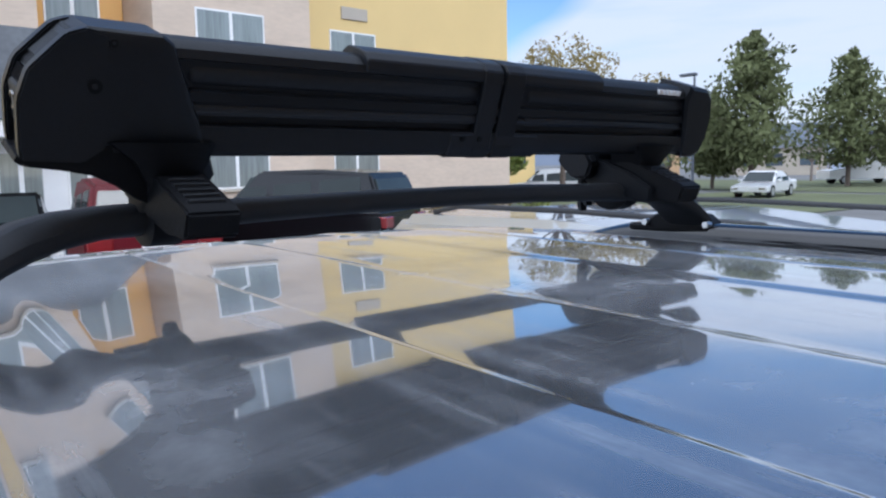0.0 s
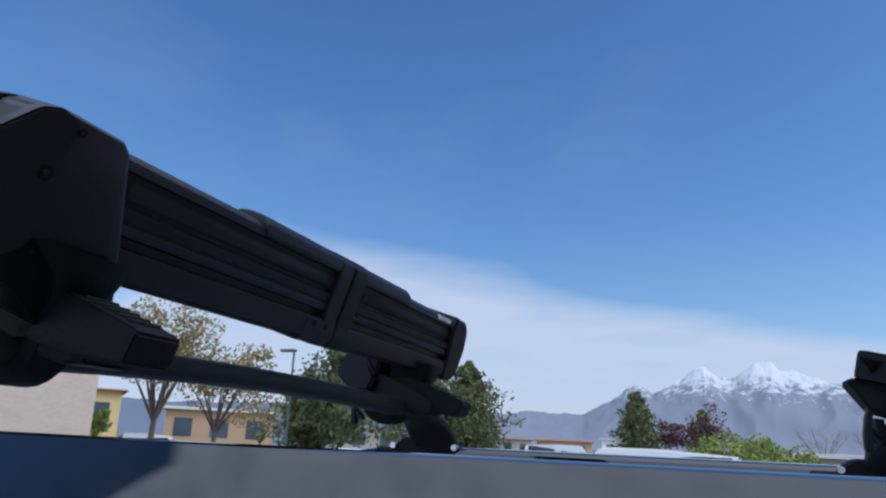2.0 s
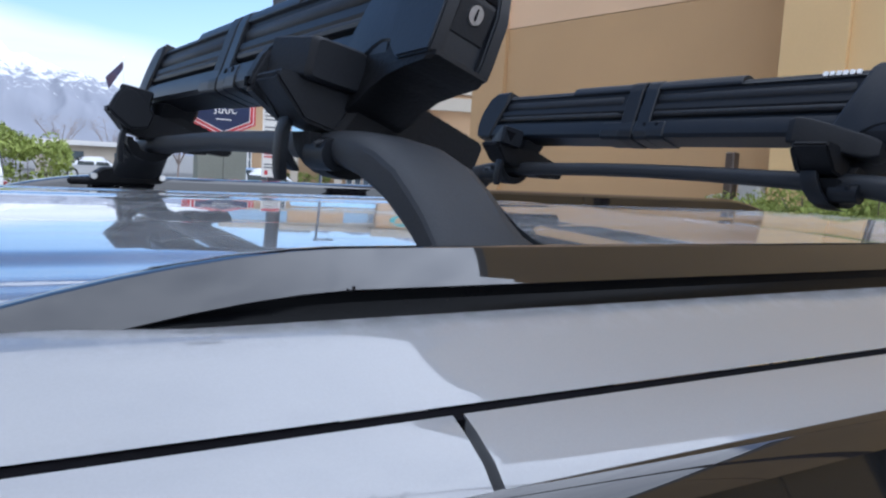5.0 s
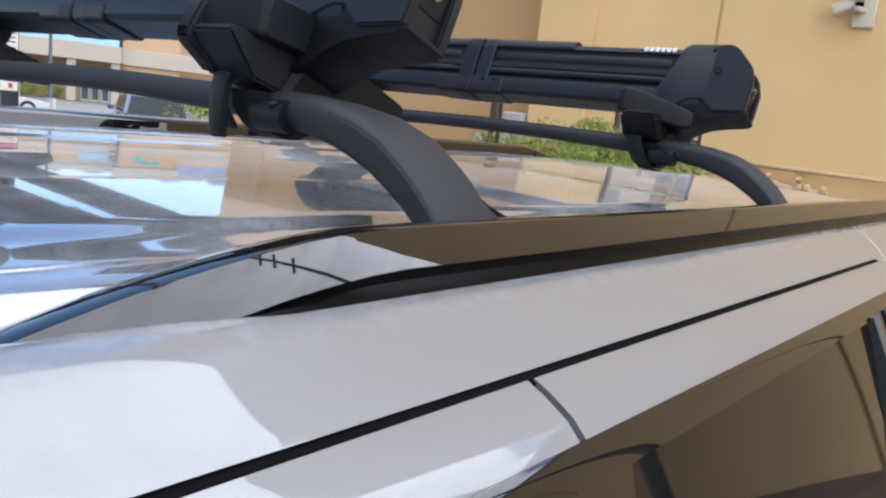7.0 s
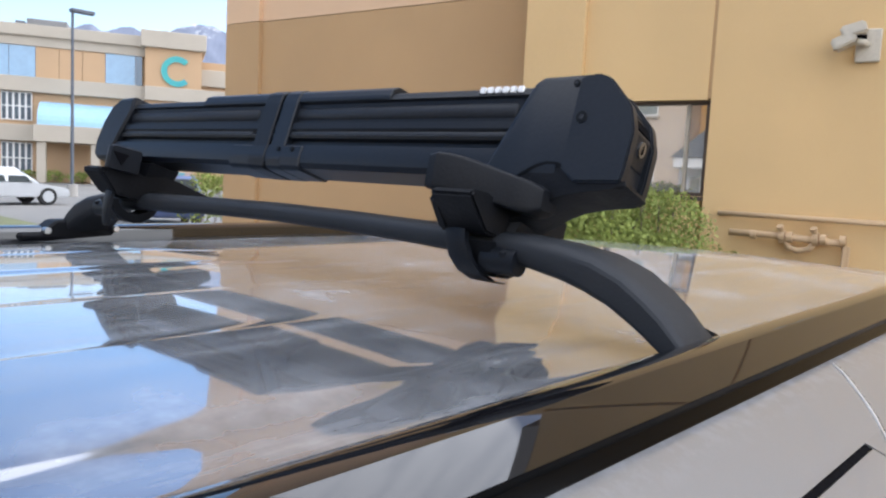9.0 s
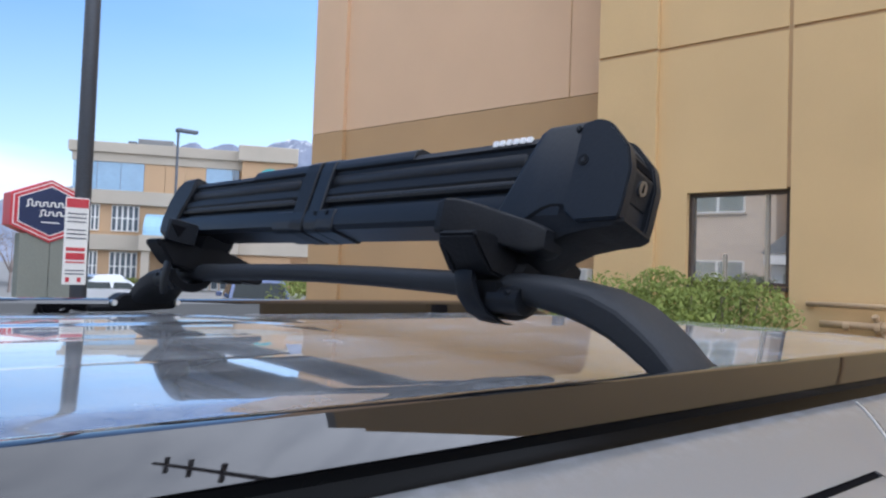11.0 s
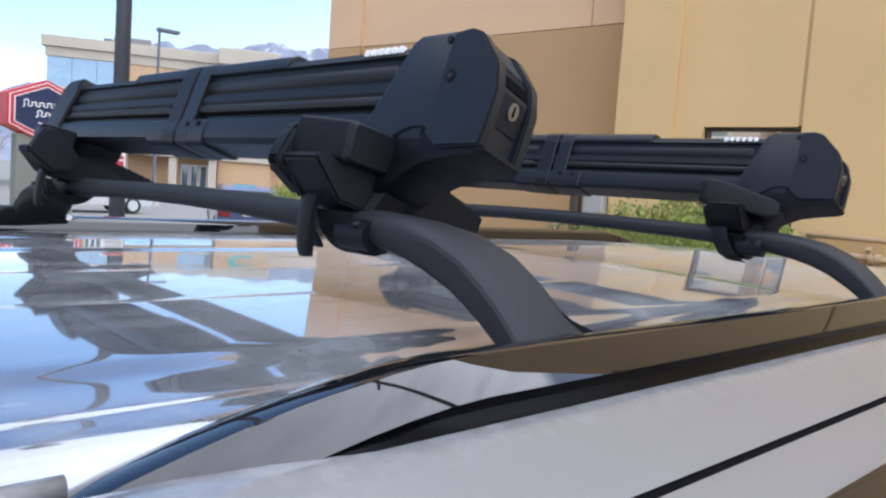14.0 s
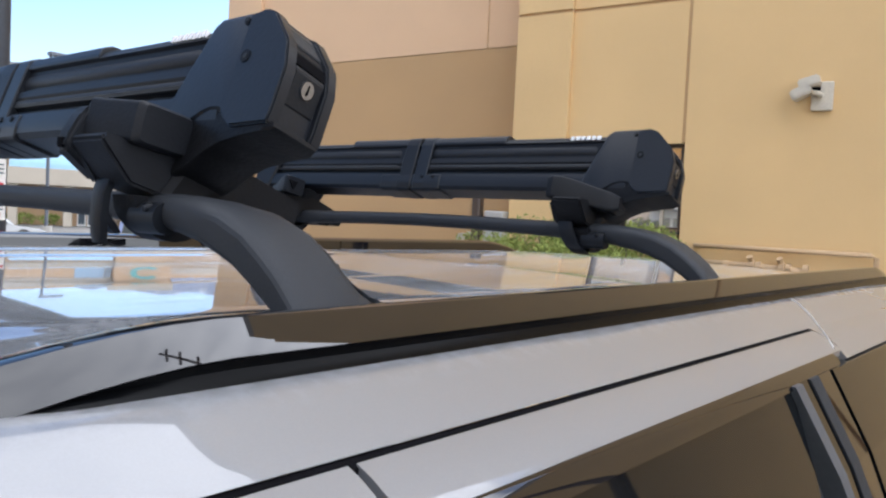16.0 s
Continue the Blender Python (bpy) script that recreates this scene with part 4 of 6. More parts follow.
wall_piece("rear_wall", 14.01, 14.3, WALL_END, 4.2, 0, WALL_H, STUCCO, near_wall)
wall_piece("end_wall", 0.41, 14.0, WALL_END - 0.30, WALL_END - 0.01, 0, WALL_H, STUCCO, near_wall)

win = tagged(thing("window_1", "dark-framed sliding window reflecting the building opposite", "window", WALL), kind="structure")
fr = material("brown_aluminium_frame", (0.075, 0.055, 0.045), 0.45, 0.3, 0.15, 80, 3, 0.05)
for y0, y1, z0, z1 in ((WY0, WY1, WZ1 - 0.022, WZ1), (WY0, WY1, WZ0, WZ0 + 0.022), (WY0, WY0 + 0.022, WZ0 + 0.022, WZ1 - 0.022), (WY1 - 0.022, WY1, WZ0 + 0.022, WZ1 - 0.022)):
    part("window_frame", box_bm(0.045, 0.125, y0, y1, z0, z1, 0.003), fr, win)
part("mullion", box_bm(0.060, 0.115, -0.722, -0.704, WZ0 + 0.022, WZ1 - 0.022, 0.002), CREAM, win)
part("mullion", box_bm(0.060, 0.115, -0.455, -0.441, WZ0 + 0.022, WZ0 + 0.20, 0.002), CREAM, win)
pane = part("pane", box_bm(0.085, 0.091, WY0 + 0.022, WY1 - 0.022, WZ0 + 0.022, WZ1 - 0.022), MIRROR_PANE, win)
part("sill", box_bm(-0.01, 0.12, WY0, WY1, WZ0 - 0.03, WZ0 - 0.002, 0.004), fr, win)
part("blind", box_bm(0.20, 0.21, WY0 - 0.1, WY1 + 0.1, WZ0 - 0.1, WZ1 + 0.1), CREAM, win)

# twin-headed floodlight
FLOOD_CREAM = material("weathered_cream_plastic", (0.56, 0.51, 0.42), 0.5, 0.0, 0.12, 60, 6, 0.05)
flood = thing("security_light", "cream twin-headed floodlight fixed to the stucco wall", "wall light", WALL @ Matrix.Translation((0, 0.05, 0)))
part("backplate", box_bm(-0.030, -0.001, -1.815, -1.690, 2.640, 2.822, 0.006), FLOOD_CREAM, flood)
for y, tilt in ((-1.675, -16), (-1.635, -26)):
    head = box_bm(-0.055, 0.055, -0.105, 0.020, -0.032, 0.032, 0.010, 2)
    z = 2.790 if tilt > -20 else 2.725
    bmesh.ops.transform(head, matrix=Matrix.Translation((-0.105, y + 0.03, z)) @ Matrix.Rotation(radians(tilt), 4, "X"), verts=head.verts)
    lamp_head = part("lamp_head", head, FLOOD_CREAM, flood)
part("arm", tube_bm([(-0.03, -1.745, 2.735), (-0.085, -1.735, 2.738), (-0.11, -1.70, 2.74)], 0.018, 10), FLOOD_CREAM, flood, "", True)
part("sensor", cyl_bm((-0.03, -1.72, 2.775), (-0.105, -1.70, 2.790), 0.026, 0.020, 14), RUBBER, flood)

# handrail pipe and gas pipes along the wall
rail_pipe = thing("pipe_rail", "tan painted pipe rail along the wall", "pipe", WALL)
part("pipe", tube_bm([(-0.05, -0.98, 1.752), (-0.05, -1.4, 1.751), (-0.05, -2.03, 1.750), (-0.05, -2.062, 1.735), (-0.05, -2.064, 1.0), (-0.05, -2.064, 0.2)], 0.016, 8), GAS_PIPE, rail_pipe, "", True)
for y in (-1.0, -1.55):
    part("bracket", box_bm(-0.05, -0.001, y - 0.012, y + 0.012, 1.735, 1.765, 0.003), GAS_PIPE, rail_pipe)
gas = thing("gas_pipes", "tan gas pipes with valves fixed low on the wall", "pipework", WALL)
part("pipe", tube_bm([(-0.06, -1.06, 1.640), (-0.06, -1.30, 1.640), (-0.06, -1.66, 1.625), (-0.06, -1.70, 1.605), (-0.06, -1.705, 0.4)], 0.021, 10), GAS_PIPE, gas, "", True)
part("drop_pipe", tube_bm([(-0.06, -1.36, 1.640), (-0.06, -1.40, 1.575), (-0.06, -1.45, 1.560), (-0.06, -1.51, 1.575), (-0.06, -1.55, 1.632)], 0.018, 10), GAS_PIPE, gas, "", True)
for y, r in ((-1.20, 0.028), (-1.36, 0.040), (-1.40, 0.034), (-1.54, 0.040), (-1.58, 0.032), (-1.68, 0.034)):
    valve = part("valve", cyl_bm((-0.06, y - 0.016, 1.636), (-0.06, y + 0.016, 1.634), r, sides=14), GAS_PIPE, gas)
    if r > 0.035:
        part("valve_stem", cyl_bm((-0.06, y, 1.655), (-0.09, y + 0.012, 1.700), 0.014, 0.020, 10), GAS_PIPE, valve)

post = thing("downpipe", "dark brown downpipe at the corner of the wall", "downpipe", WALL)
part("pipe", box_bm(-0.145, -0.06, 0.66, 0.73, 0.0, 2.06, 0.01), fr, post)
meter = thing("meter_box", "grey electric meter box at the foot of the wall", "meter box", WALL)
part("box", box_bm(-0.10, 0.02, 0.47, 0.64, 0.2, 1.93, 0.01), material("pale_grey_metal", (0.42, 0.41, 0.39), 0.6, 0.2, 0.1, 40, 2, 0.05), meter)
part("conduit", tube_bm([(-0.05, 0.88, 0.2), (-0.05, 0.88, 1.70), (-0.05, 0.80, 1.735), (-0.05, 0.745, 1.735)], 0.022, 10), METAL, meter, "", True)
part("meter_dial", cyl_bm((-0.10, 0.80, 1.70), (-0.16, 0.80, 1.70), 0.045, sides=18), METAL, meter)


# ---- plants ----
def leaf_mesh(points, size, seed, flat=0.5):
    """Many small leaves, two triangles each, at the given points."""
    rnd = random.Random(seed)
    verts, faces = [], []
    for p in points:
        a = Vector((rnd.gauss(0, 1), rnd.gauss(0, 1), rnd.gauss(0, 1) * flat)).normalized()
        b = a.orthogonal().normalized()
        b = (Matrix.Rotation(rnd.uniform(0, 6.28), 3, a) @ b)
        s = size * rnd.uniform(0.6, 1.3)
        c = Vector(p)
        i = len(verts)
        side = a.cross(b).normalized()
        verts += [c - b * s, c + side * s * 0.42, c + b * s, c - side * s * 0.42]
        faces.append((i, i + 1, i + 2, i + 3))
    me = bpy.data.meshes.new("leaves")
    me.from_pydata([tuple(v) for v in verts], [], faces)
    return me


def crown_part(name, points, size, seed, mat, parent, label="", flat=0.6):
    me = leaf_mesh(points, size, seed, flat)
    me.materials.append(mat)
    ob = new(name, me)
    ob.parent = parent
    if label:
        ob["label"] = label
    return ob


def clump_points(rnd, centres, per, spread, squash=0.8):
    pts = []
    for c, r in centres:
        for _ in range(per):
            d = Vector((rnd.gauss(0, 1), rnd.gauss(0, 1), rnd.gauss(0, 1))).normalized() * r * rnd.uniform(0.55, 1.05) ** 0.6
            pts.append((c[0] + d.x * spread, c[1] + d.y * spread, c[2] + d.z * squash))
    return pts


def broad_tree(x, y, h, w, leaf, label, seed, leaves=1600, bare=False, category="tree", size=0.16, trunk=None):
    rnd = random.Random(seed)
    t = thing("tree", label, category, Matrix.Translation((x, y, 0)))
    tb = bmesh.new()
    r0 = trunk or h * 0.02
    fork = h * 0.28
    cyl_bm((0, 0, 0), (0.05, 0.02, fork), r0, r0 * 0.75, 9, tb)
    tips = []
    for k in range(9):
        ang = 2.4 * k + rnd.uniform(-0.3, 0.3)
        rr = w * 0.5 * rnd.uniform(0.45, 0.9)
        z1 = h * rnd.uniform(0.55, 0.92)
        mid = Vector((math.cos(ang) * rr * 0.45, math.sin(ang) * rr * 0.45, (fork + z1) / 2))
        tip = Vector((math.cos(ang) * rr, math.sin(ang) * rr, z1))
        cyl_bm((0.05, 0.02, fork * 0.95), mid, r0 * 0.5, r0 * 0.3, 6, tb)
        cyl_bm(mid, tip, r0 * 0.3, r0 * 0.08, 5, tb)
        for q in range(5 if bare else 3):
            s = mid.lerp(tip, rnd.uniform(0.1, 0.9))
            e = s + Vector((rnd.gauss(0, 1), rnd.gauss(0, 1), abs(rnd.gauss(0.6, 0.6)))).normalized() * w * rnd.uniform(0.12, 0.26)
            cyl_bm(s, e, r0 * 0.14, r0 * 0.03, 4, tb)
            tips.append(e)
            if bare:
                for _ in range(4):
                    e2 = s.lerp(e, rnd.uniform(0.3, 1)) + Vector((rnd.gauss(0, 1), rnd.gauss(0, 1), rnd.gauss(0.5, 0.6))).normalized() * w * rnd.uniform(0.06, 0.14)
                    cyl_bm(s.lerp(e, 0.5), e2, r0 * 0.06, r0 * 0.02, 3, tb)
        tips.append(tip)
    part("trunk", tb, TWIG if bare else BARK, t)
    if not bare:
        cs = [(p, w * rnd.uniform(0.10, 0.19)) for p in tips]
        crown_part("crown", clump_points(rnd, cs, max(8, leaves // len(cs)), 1.0), size, seed, leaf, t)
    return t


def pine_tree(x, y, h, w, label, seed, leaf=None, leaves=5600, size=0.22):
    rnd = random.Random(seed)
    t = thing("pine_tree", label, "tree", Matrix.Translation((x, y, 0)))
    tb = bmesh.new()
    cyl_bm((0, 0, 0), (0.1, 0, h * 0.97), h * 0.02, 0.02, 8, tb)
    pts = []
    levels = 13
    for k in range(levels):
        f = k / (levels - 1)
        z = h * (0.19 + 0.77 * f)
        reach = (w * 0.5 * (1 - f) ** 0.62 * min(1.0, 0.6 + 2.5 * f) + 0.10) * rnd.uniform(0.8, 1.12)
        n = 6 if f > 0.7 else 8
        for b in range(n):
            ang = 2 * math.pi * (b + rnd.random() * 0.9) / n + k
            rr = reach * rnd.uniform(0.35, 1.25)
            tip = Vector((math.cos(ang) * rr, math.sin(ang) * rr, z + 0.12 * rr + rnd.uniform(-0.3, 0.3)))
            cyl_bm((0, 0, z), tip, h * 0.004, 0.01, 4, tb)
            # needles gather in a few tufts along the limb
            tufts = [(g, 0.11 * reach + 0.10) for g in (0.35, 0.6, 0.8, 1.0)]
            for q in range(max(6, leaves // (levels * 7))):
                g, spread = rnd.choice(tufts)
                pts.append((tip.x * g + rnd.gauss(0, spread), tip.y * g + rnd.gauss(0, spread), z + (tip.z - z) * g + rnd.gauss(0, spread * 0.75)))
    part("trunk", tb, BARK, t)
    crown_part("crown", pts, size, seed, leaf or LEAF_PINE, t)
    return t


def shrub(name, m, sx, sy, sz, leaf, label, seed, leaves=2600, size=0.03, category="shrub"):
    rnd = random.Random(seed)
    t = thing(name, label, category, m)
    tb = bmesh.new()
    for k in range(12):
        a = rnd.uniform(0, 6.28)
        cyl_bm((rnd.uniform(-0.3, 0.3) * sx, rnd.uniform(-0.3, 0.3) * sy, 0), (math.cos(a) * sx * 0.36, math.sin(a) * sy * 0.36, sz * 0.8), 0.012, 0.004, 5, tb)
    part("woody_base", tb, BARK, t)
    cs = []
    for k in range(34):
        u, v = rnd.uniform(-1, 1), rnd.uniform(-1, 1)
        zz = sz * (0.50 + 0.34 * (1 - 0.5 * (u * u + v * v)) * rnd.uniform(0.75, 1.1))
        cs.append(((u * sx * 0.42, v * sy * 0.42, zz * (1 if k % 3 else rnd.uniform(0.3, 0.8))), min(sx, sy, sz) * rnd.uniform(0.16, 0.27)))
    crown_part("foliage", clump_points(rnd, cs, leaves // 34, 1.0), size, seed, leaf, t)
    return t


# raised planting bed and shrub under the window
bed = tagged(part("planting_bed", box_bm(-1.35, -0.002, -8.0, 3.0, 0.004, 0.42, 0.02), SOIL), "bark-covered raised bed along the wall", "planting bed", kind="structure")
bed.matrix_world = WALL
shrub("shrub", WALL @ Matrix.Translation((-0.50, -0.32, 0.42)), 1.0, 1.75, 1.70, LEAF, "yellow-green clipped shrub under the window", 5, 30000, 0.0150)


# ---- hotel opposite ----
H = Matrix.Translation((-21.76, 19.1, 0)) @ Matrix.Rotation(math.atan2(0.9, 9.35), 4, "Z")  # local x out of the facade, local y along it (negative towards the tower)
hotel = thing("hotel", "three-storey yellow and stone hotel with a shingled roof", "building", H)


def hwindow(x, y0, y1, z0, z1, reveal=None):
    w = part("window", box_bm(x - 0.02, x + 0.03, y0, y1, z0, z1), WHITE_PAINT, hotel)
    n = 2
    step = (y1 - y0) / n
    for k in range(n):
        part("pane", box_bm(x + 0.025, x + 0.038, y0 + k * step + 0.05, y0 + (k + 1) * step - 0.05, z0 + 0.05, z1 - 0.05), CURTAIN_PANE, w)
    part("window_sill", box_bm(x - 0.02, x + 0.10, y0 - 0.05, y1 + 0.05, z0 - 0.08, z0 - 0.005, 0.01), CREAM, w)
    return w


part("wall", box_bm(-14, 0.0, -9.6, 0.0, 3.56, 9.60), HOTEL_YELLOW, hotel)
part("stone_base", box_bm(-13.9, 0.04, -9.6, 0.04, 0.0, 3.555), HOTEL_STONE, hotel)
part("eave", box_bm(-14.4, 0.45, -9.9, 0.45, 9.605, 9.80, 0.03), CREAM, hotel)
part("roof", loft_bm([[(0.55, -28.0, 9.805), (0.55, 0.55, 9.805), (-14.5, 0.55, 9.805), (-14.5, -28.0, 9.805)],
                      [(-6.0, -22.0, 12.9), (-6.0, -6.0, 12.9), (-8.0, -6.0, 12.9), (-8.0, -22.0, 12.9)]]), SHINGLE, hotel)
for y in (-7.97,):
    for z in (7.50, 4.75):
        hwindow(0.0, y, y + 1.75, z, z + 1.40)
        part("air_grille", box_bm(-0.02, 0.05, y + 0.45, y + 1.45, z - 0.98, z - 0.60, 0.01), CREAM, hotel)
    hwindow(0.04, y, y + 1.75, 1.60, 2.90)
# stone tower
part("tower", prism_bm([(-14.0, 0.0), (-9.62, 0.0), (-9.62, 9.75), (-11.81, 11.50), (-14.0, 9.75)], "x", -3.0, 1.55), HOTEL_STONE, hotel)
part("tower_cap", prism_bm([(-14.35, 9.475), (-11.81, 11.505), (-9.27, 9.475), (-9.27, 9.80), (-11.81, 11.84), (-14.35, 9.80)], "x", -3.2, 1.85), CREAM, hotel, "cream rake boards of the gable")
for z, h in ((7.45, 1.45), (4.50, 1.45), (1.40, 1.35)):
    hwindow(1.55, -12.95, -11.05, z, z + h)
# recessed bay with its shade in the orange tone, porch and second tower
part("shaded_orange_bay", box_bm(-3.0, -0.4, -16.5, -14.02, 0.0, 10.6), HOTEL_SHADED, hotel)
for z in (8.0, 5.0):
    hwindow(-0.40, -15.9, -14.6, z, z + 1.4)
part("porch_roof", loft_bm([[(1.56, -20.2, 2.96), (3.1, -20.2, 2.96), (3.1, -13.9, 2.96), (1.56, -13.9, 2.96)], [(1.56, -20.2, 5.0), (1.75, -20.2, 5.0), (1.75, -15.9, 5.0), (1.56, -15.9, 5.0)]]), SHINGLE, hotel)
part("porch_fascia", box_bm(1.56, 3.05, -20.1, -14.0, 2.60, 2.95, 0.02), WHITE_PAINT, hotel)
part("porch_front", box_bm(1.56, 2.3, -20.0, -14.05, 0.0, 2.59), WHITE_PAINT, hotel)
for y in (-19.2, -17.7, -16.35, -15.3):
    hwindow(2.3, y, y + 0.9, 0.9, 2.35)
part("tower", box_bm(-3.0, 1.55, -20.6, -16.52, 0.0, 11.4), HOTEL_STONE, hotel)
for z in (8.3, 5.3):
    hwindow(1.55, -19.6, -17.7, z, z + 1.45)
part("wall", box_bm(-14, 0.0, -34, -20.62, 0.0, 9.60), HOTEL_YELLOW, hotel)
for y in (-24.5, -28.5):
    for z in (7.62, 4.95, 1.6):
        hwindow(0.0, y, y + 1.65, z, z + 1.40)
sheet("lawn", -27, -13.5, 21, 42, 0.03, GRASS, "strip of mown lawn beside the hotel", "lawn")
sheet("pavement", -19.5, -16.4, -12, 21, 0.10, CONCRETE, "pale concrete pavement before the hotel", "pavement")
for k, (y, mat) in enumerate(((16.6, LEAF_AUTUMN), (18.4, LEAF), (14.0, LEAF_AUTUMN))):
    shrub("shrub", Matrix.Translation((-19.6 + 0.05 * k, y, 0.10)), 1.0, 1.2, 0.95, mat, "small rounded shrub before the hotel wall" if mat is LEAF else "small reddish-brown shrub before the hotel wall", 40 + k, 900, 0.07)


# ---- vehicles ----
def vehicle(x, y, heading, paint, label, length=4.7, width=1.85, height=1.70, shape="suv", category="car", group=""):
    """A parked vehicle; local x points to its front."""
    v = thing("parked_car" if shape not in ("pickup", "camper") else ("pickup_truck" if shape == "pickup" else "camper_van"), label, category,
              Matrix.Translation((x, y, 0)) @ Matrix.Rotation(heading, 4, "Z"), group)
    L, W = length / 2, width / 2
    belt = height * 0.58
    if shape == "sedan":
        side = [(-L, 0.45), (-L, 0.92), (-L * 0.96, belt + 0.02), (L * 0.35, belt + 0.02), (L * 0.9, belt - 0.14), (L, 0.62), (L, 0.32), (-L * 0.98, 0.32)]
        roof = [(-L * 0.72, belt), (-L * 0.30, height - 0.03), (L * 0.12, height), (L * 0.50, belt)]
    elif shape == "pickup":
        side = [(-L, 0.55), (-L, belt + 0.02), (L * 0.28, belt + 0.02), (L * 0.92, belt - 0.05), (L, 0.80), (L, 0.42), (-L, 0.42)]
        roof = [(-L * 0.98, belt), (-L * 0.94, height - 0.10), (-L * 0.30, height), (L * 0.16, height - 0.01), (L * 0.42, belt)]
    elif shape == "camper":
        side = [(-L, 0.45), (-L, 1.6), (L * 0.55, 1.6), (L * 0.62, 1.25), (L, 1.05), (L, 0.42), (-L, 0.42)]
        roof = [(-L, 1.55), (-L, height), (L * 0.80, height), (L * 0.84, height - 0.5), (L * 0.55, 1.55)]
        belt = 1.55
    else:
        side = [(-L, 0.50), (-L * 0.995, belt), (L * 0.35, belt + 0.02), (L * 0.90, belt - 0.10), (L, 0.75), (L, 0.36), (-L * 0.98, 0.36)]
        roof = [(-L * 0.97, belt), (-L * 0.86, height - 0.08), (-L * 0.4, height), (L * 0.10, height - 0.02), (L * 0.46, belt)]
    body = part("body", prism_bm(side, "y", -W, W, 0.07, 2), paint, v)
    cab = bmesh.new()
    inset = [(0.03, 0.10), (0.14, 0.16)] if shape != "camper" else [(0.0, 0.0), (0.0, 0.0)]
    rings = []
    for s in (-1, 1):
        rings.append([(px, s * (W - (0.04 if pz < belt + 0.05 else (0.17 if shape != "camper" else 0.04))), pz) for px, pz in roof])
    loft_bm(rings, bm=cab)
    bmesh.ops.recalc_face_normals(cab, faces=cab.faces[:])
    bmesh.ops.bevel(cab, geom=cab.edges[:], offset=0.05, segments=2, affect="EDGES", clamp_overlap=True)
    part("cabin", cab, paint, v)
    # side glass, windscreen and rear glass as raised dark panes
    z0, z1 = belt + 0.05, height - 0.13
    spans = {"sedan": [(-0.48, -0.06), (-0.02, 0.36)], "suv": [(-0.80, -0.42), (-0.38, -0.02), (0.02, 0.34)], "pickup": [(-0.90, -0.34), (-0.26, 0.0), (0.04, 0.30)], "camper": [(-0.7, -0.35), (0.1, 0.4)]}[shape]
    for s in (-1, 1):
        for a, b in spans:
            lean = 0.13 if shape != "camper" else 0.0
            cut = 0.10 if (a, b) == spans[-1] else 0.02
            yb, yt = s * (W - 0.030), s * (W - 0.030 - lean)
            yb2, yt2 = s * (W - 0.08), s * (W - 0.08 - lean)
            part("side_window", loft_bm([[(a * L, yb, z0), (b * L, yb, z0), ((b - cut * 1.6) * L, yt, z1), ((a + 0.02) * L, yt, z1)],
                                         [(a * L, yb2, z0), (b * L, yb2, z0), ((b - cut * 1.6) * L, yt2, z1), ((a + 0.02) * L, yt2, z1)]]), PARKED_GLASS, v)
    (ax, az), (bx, bz) = roof[-1], roof[-2]
    f0, f1 = Vector((ax, 0, az)).lerp(Vector((bx, 0, bz)), 0.08), Vector((ax, 0, az)).lerp(Vector((bx, 0, bz)), 0.86)
    off = Vector((0.025, 0, 0.02))
    for name, p, q, o in (("windscreen", f0, f1, off), ("rear_window", Vector((roof[0][0], 0, roof[0][1])).lerp(Vector((roof[1][0], 0, roof[1][1])), 0.12), Vector((roof[0][0], 0, roof[0][1])).lerp(Vector((roof[1][0], 0, roof[1][1])), 0.84), Vector((-0.03, 0, 0.012)))):
        part(name, loft_bm([[p + o + Vector((0, -W + 0.14, 0)), p + o + Vector((0, W - 0.14, 0)), q + o + Vector((0, W - 0.24, 0)), q + o + Vector((0, -W + 0.24, 0))],
                            [p - o + Vector((0, -W + 0.14, 0)), p - o + Vector((0, W - 0.14, 0)), q - o + Vector((0, W - 0.24, 0)), q - o + Vector((0, -W + 0.24, 0))]]), PARKED_GLASS, v)
    for s in (-1, 1):
        part("tail_lamp", box_bm(-L - 0.012, -L + 0.16, s * (W - 0.20) - 0.17, s * (W - 0.20) + 0.17, belt - 0.26, belt - 0.06, 0.02), RED_LAMP, v)
        part("headlight", box_bm(L * 0.93, L + 0.006, s * (W - 0.24) - 0.18, s * (W - 0.24) + 0.18, belt - 0.36, belt - 0.22, 0.02), CHROME, v)
        part("door_mirror", box_bm(L * 0.30, L * 0.36, s * (W + 0.09) - 0.09, s * (W + 0.09) + 0.09, belt + 0.02, belt + 0.16, 0.02), paint, v)
        for wx in (-L * 0.60, L * 0.62):
            wheel = part("wheel", cyl_bm((wx, s * (W - 0.20), 0.34), (wx, s * (W + 0.012), 0.34), 0.34, sides=22), TYRE, v)
            part("rim", cyl_bm((wx, s * (W + 0.010), 0.34), (wx, s * (W + 0.022), 0.34), 0.22, sides=18), SILVER_CAR, wheel)
    part("plate", box_bm(-L - 0.02, -L + 0.01, -0.20, 0.20, 0.72, 0.86, 0.004), WHITE_PAINT, v)
    return v


def polar(az, r):
    a = radians(az)
    return -0.35 + math.sin(a) * r, -0.1 + math.cos(a) * r


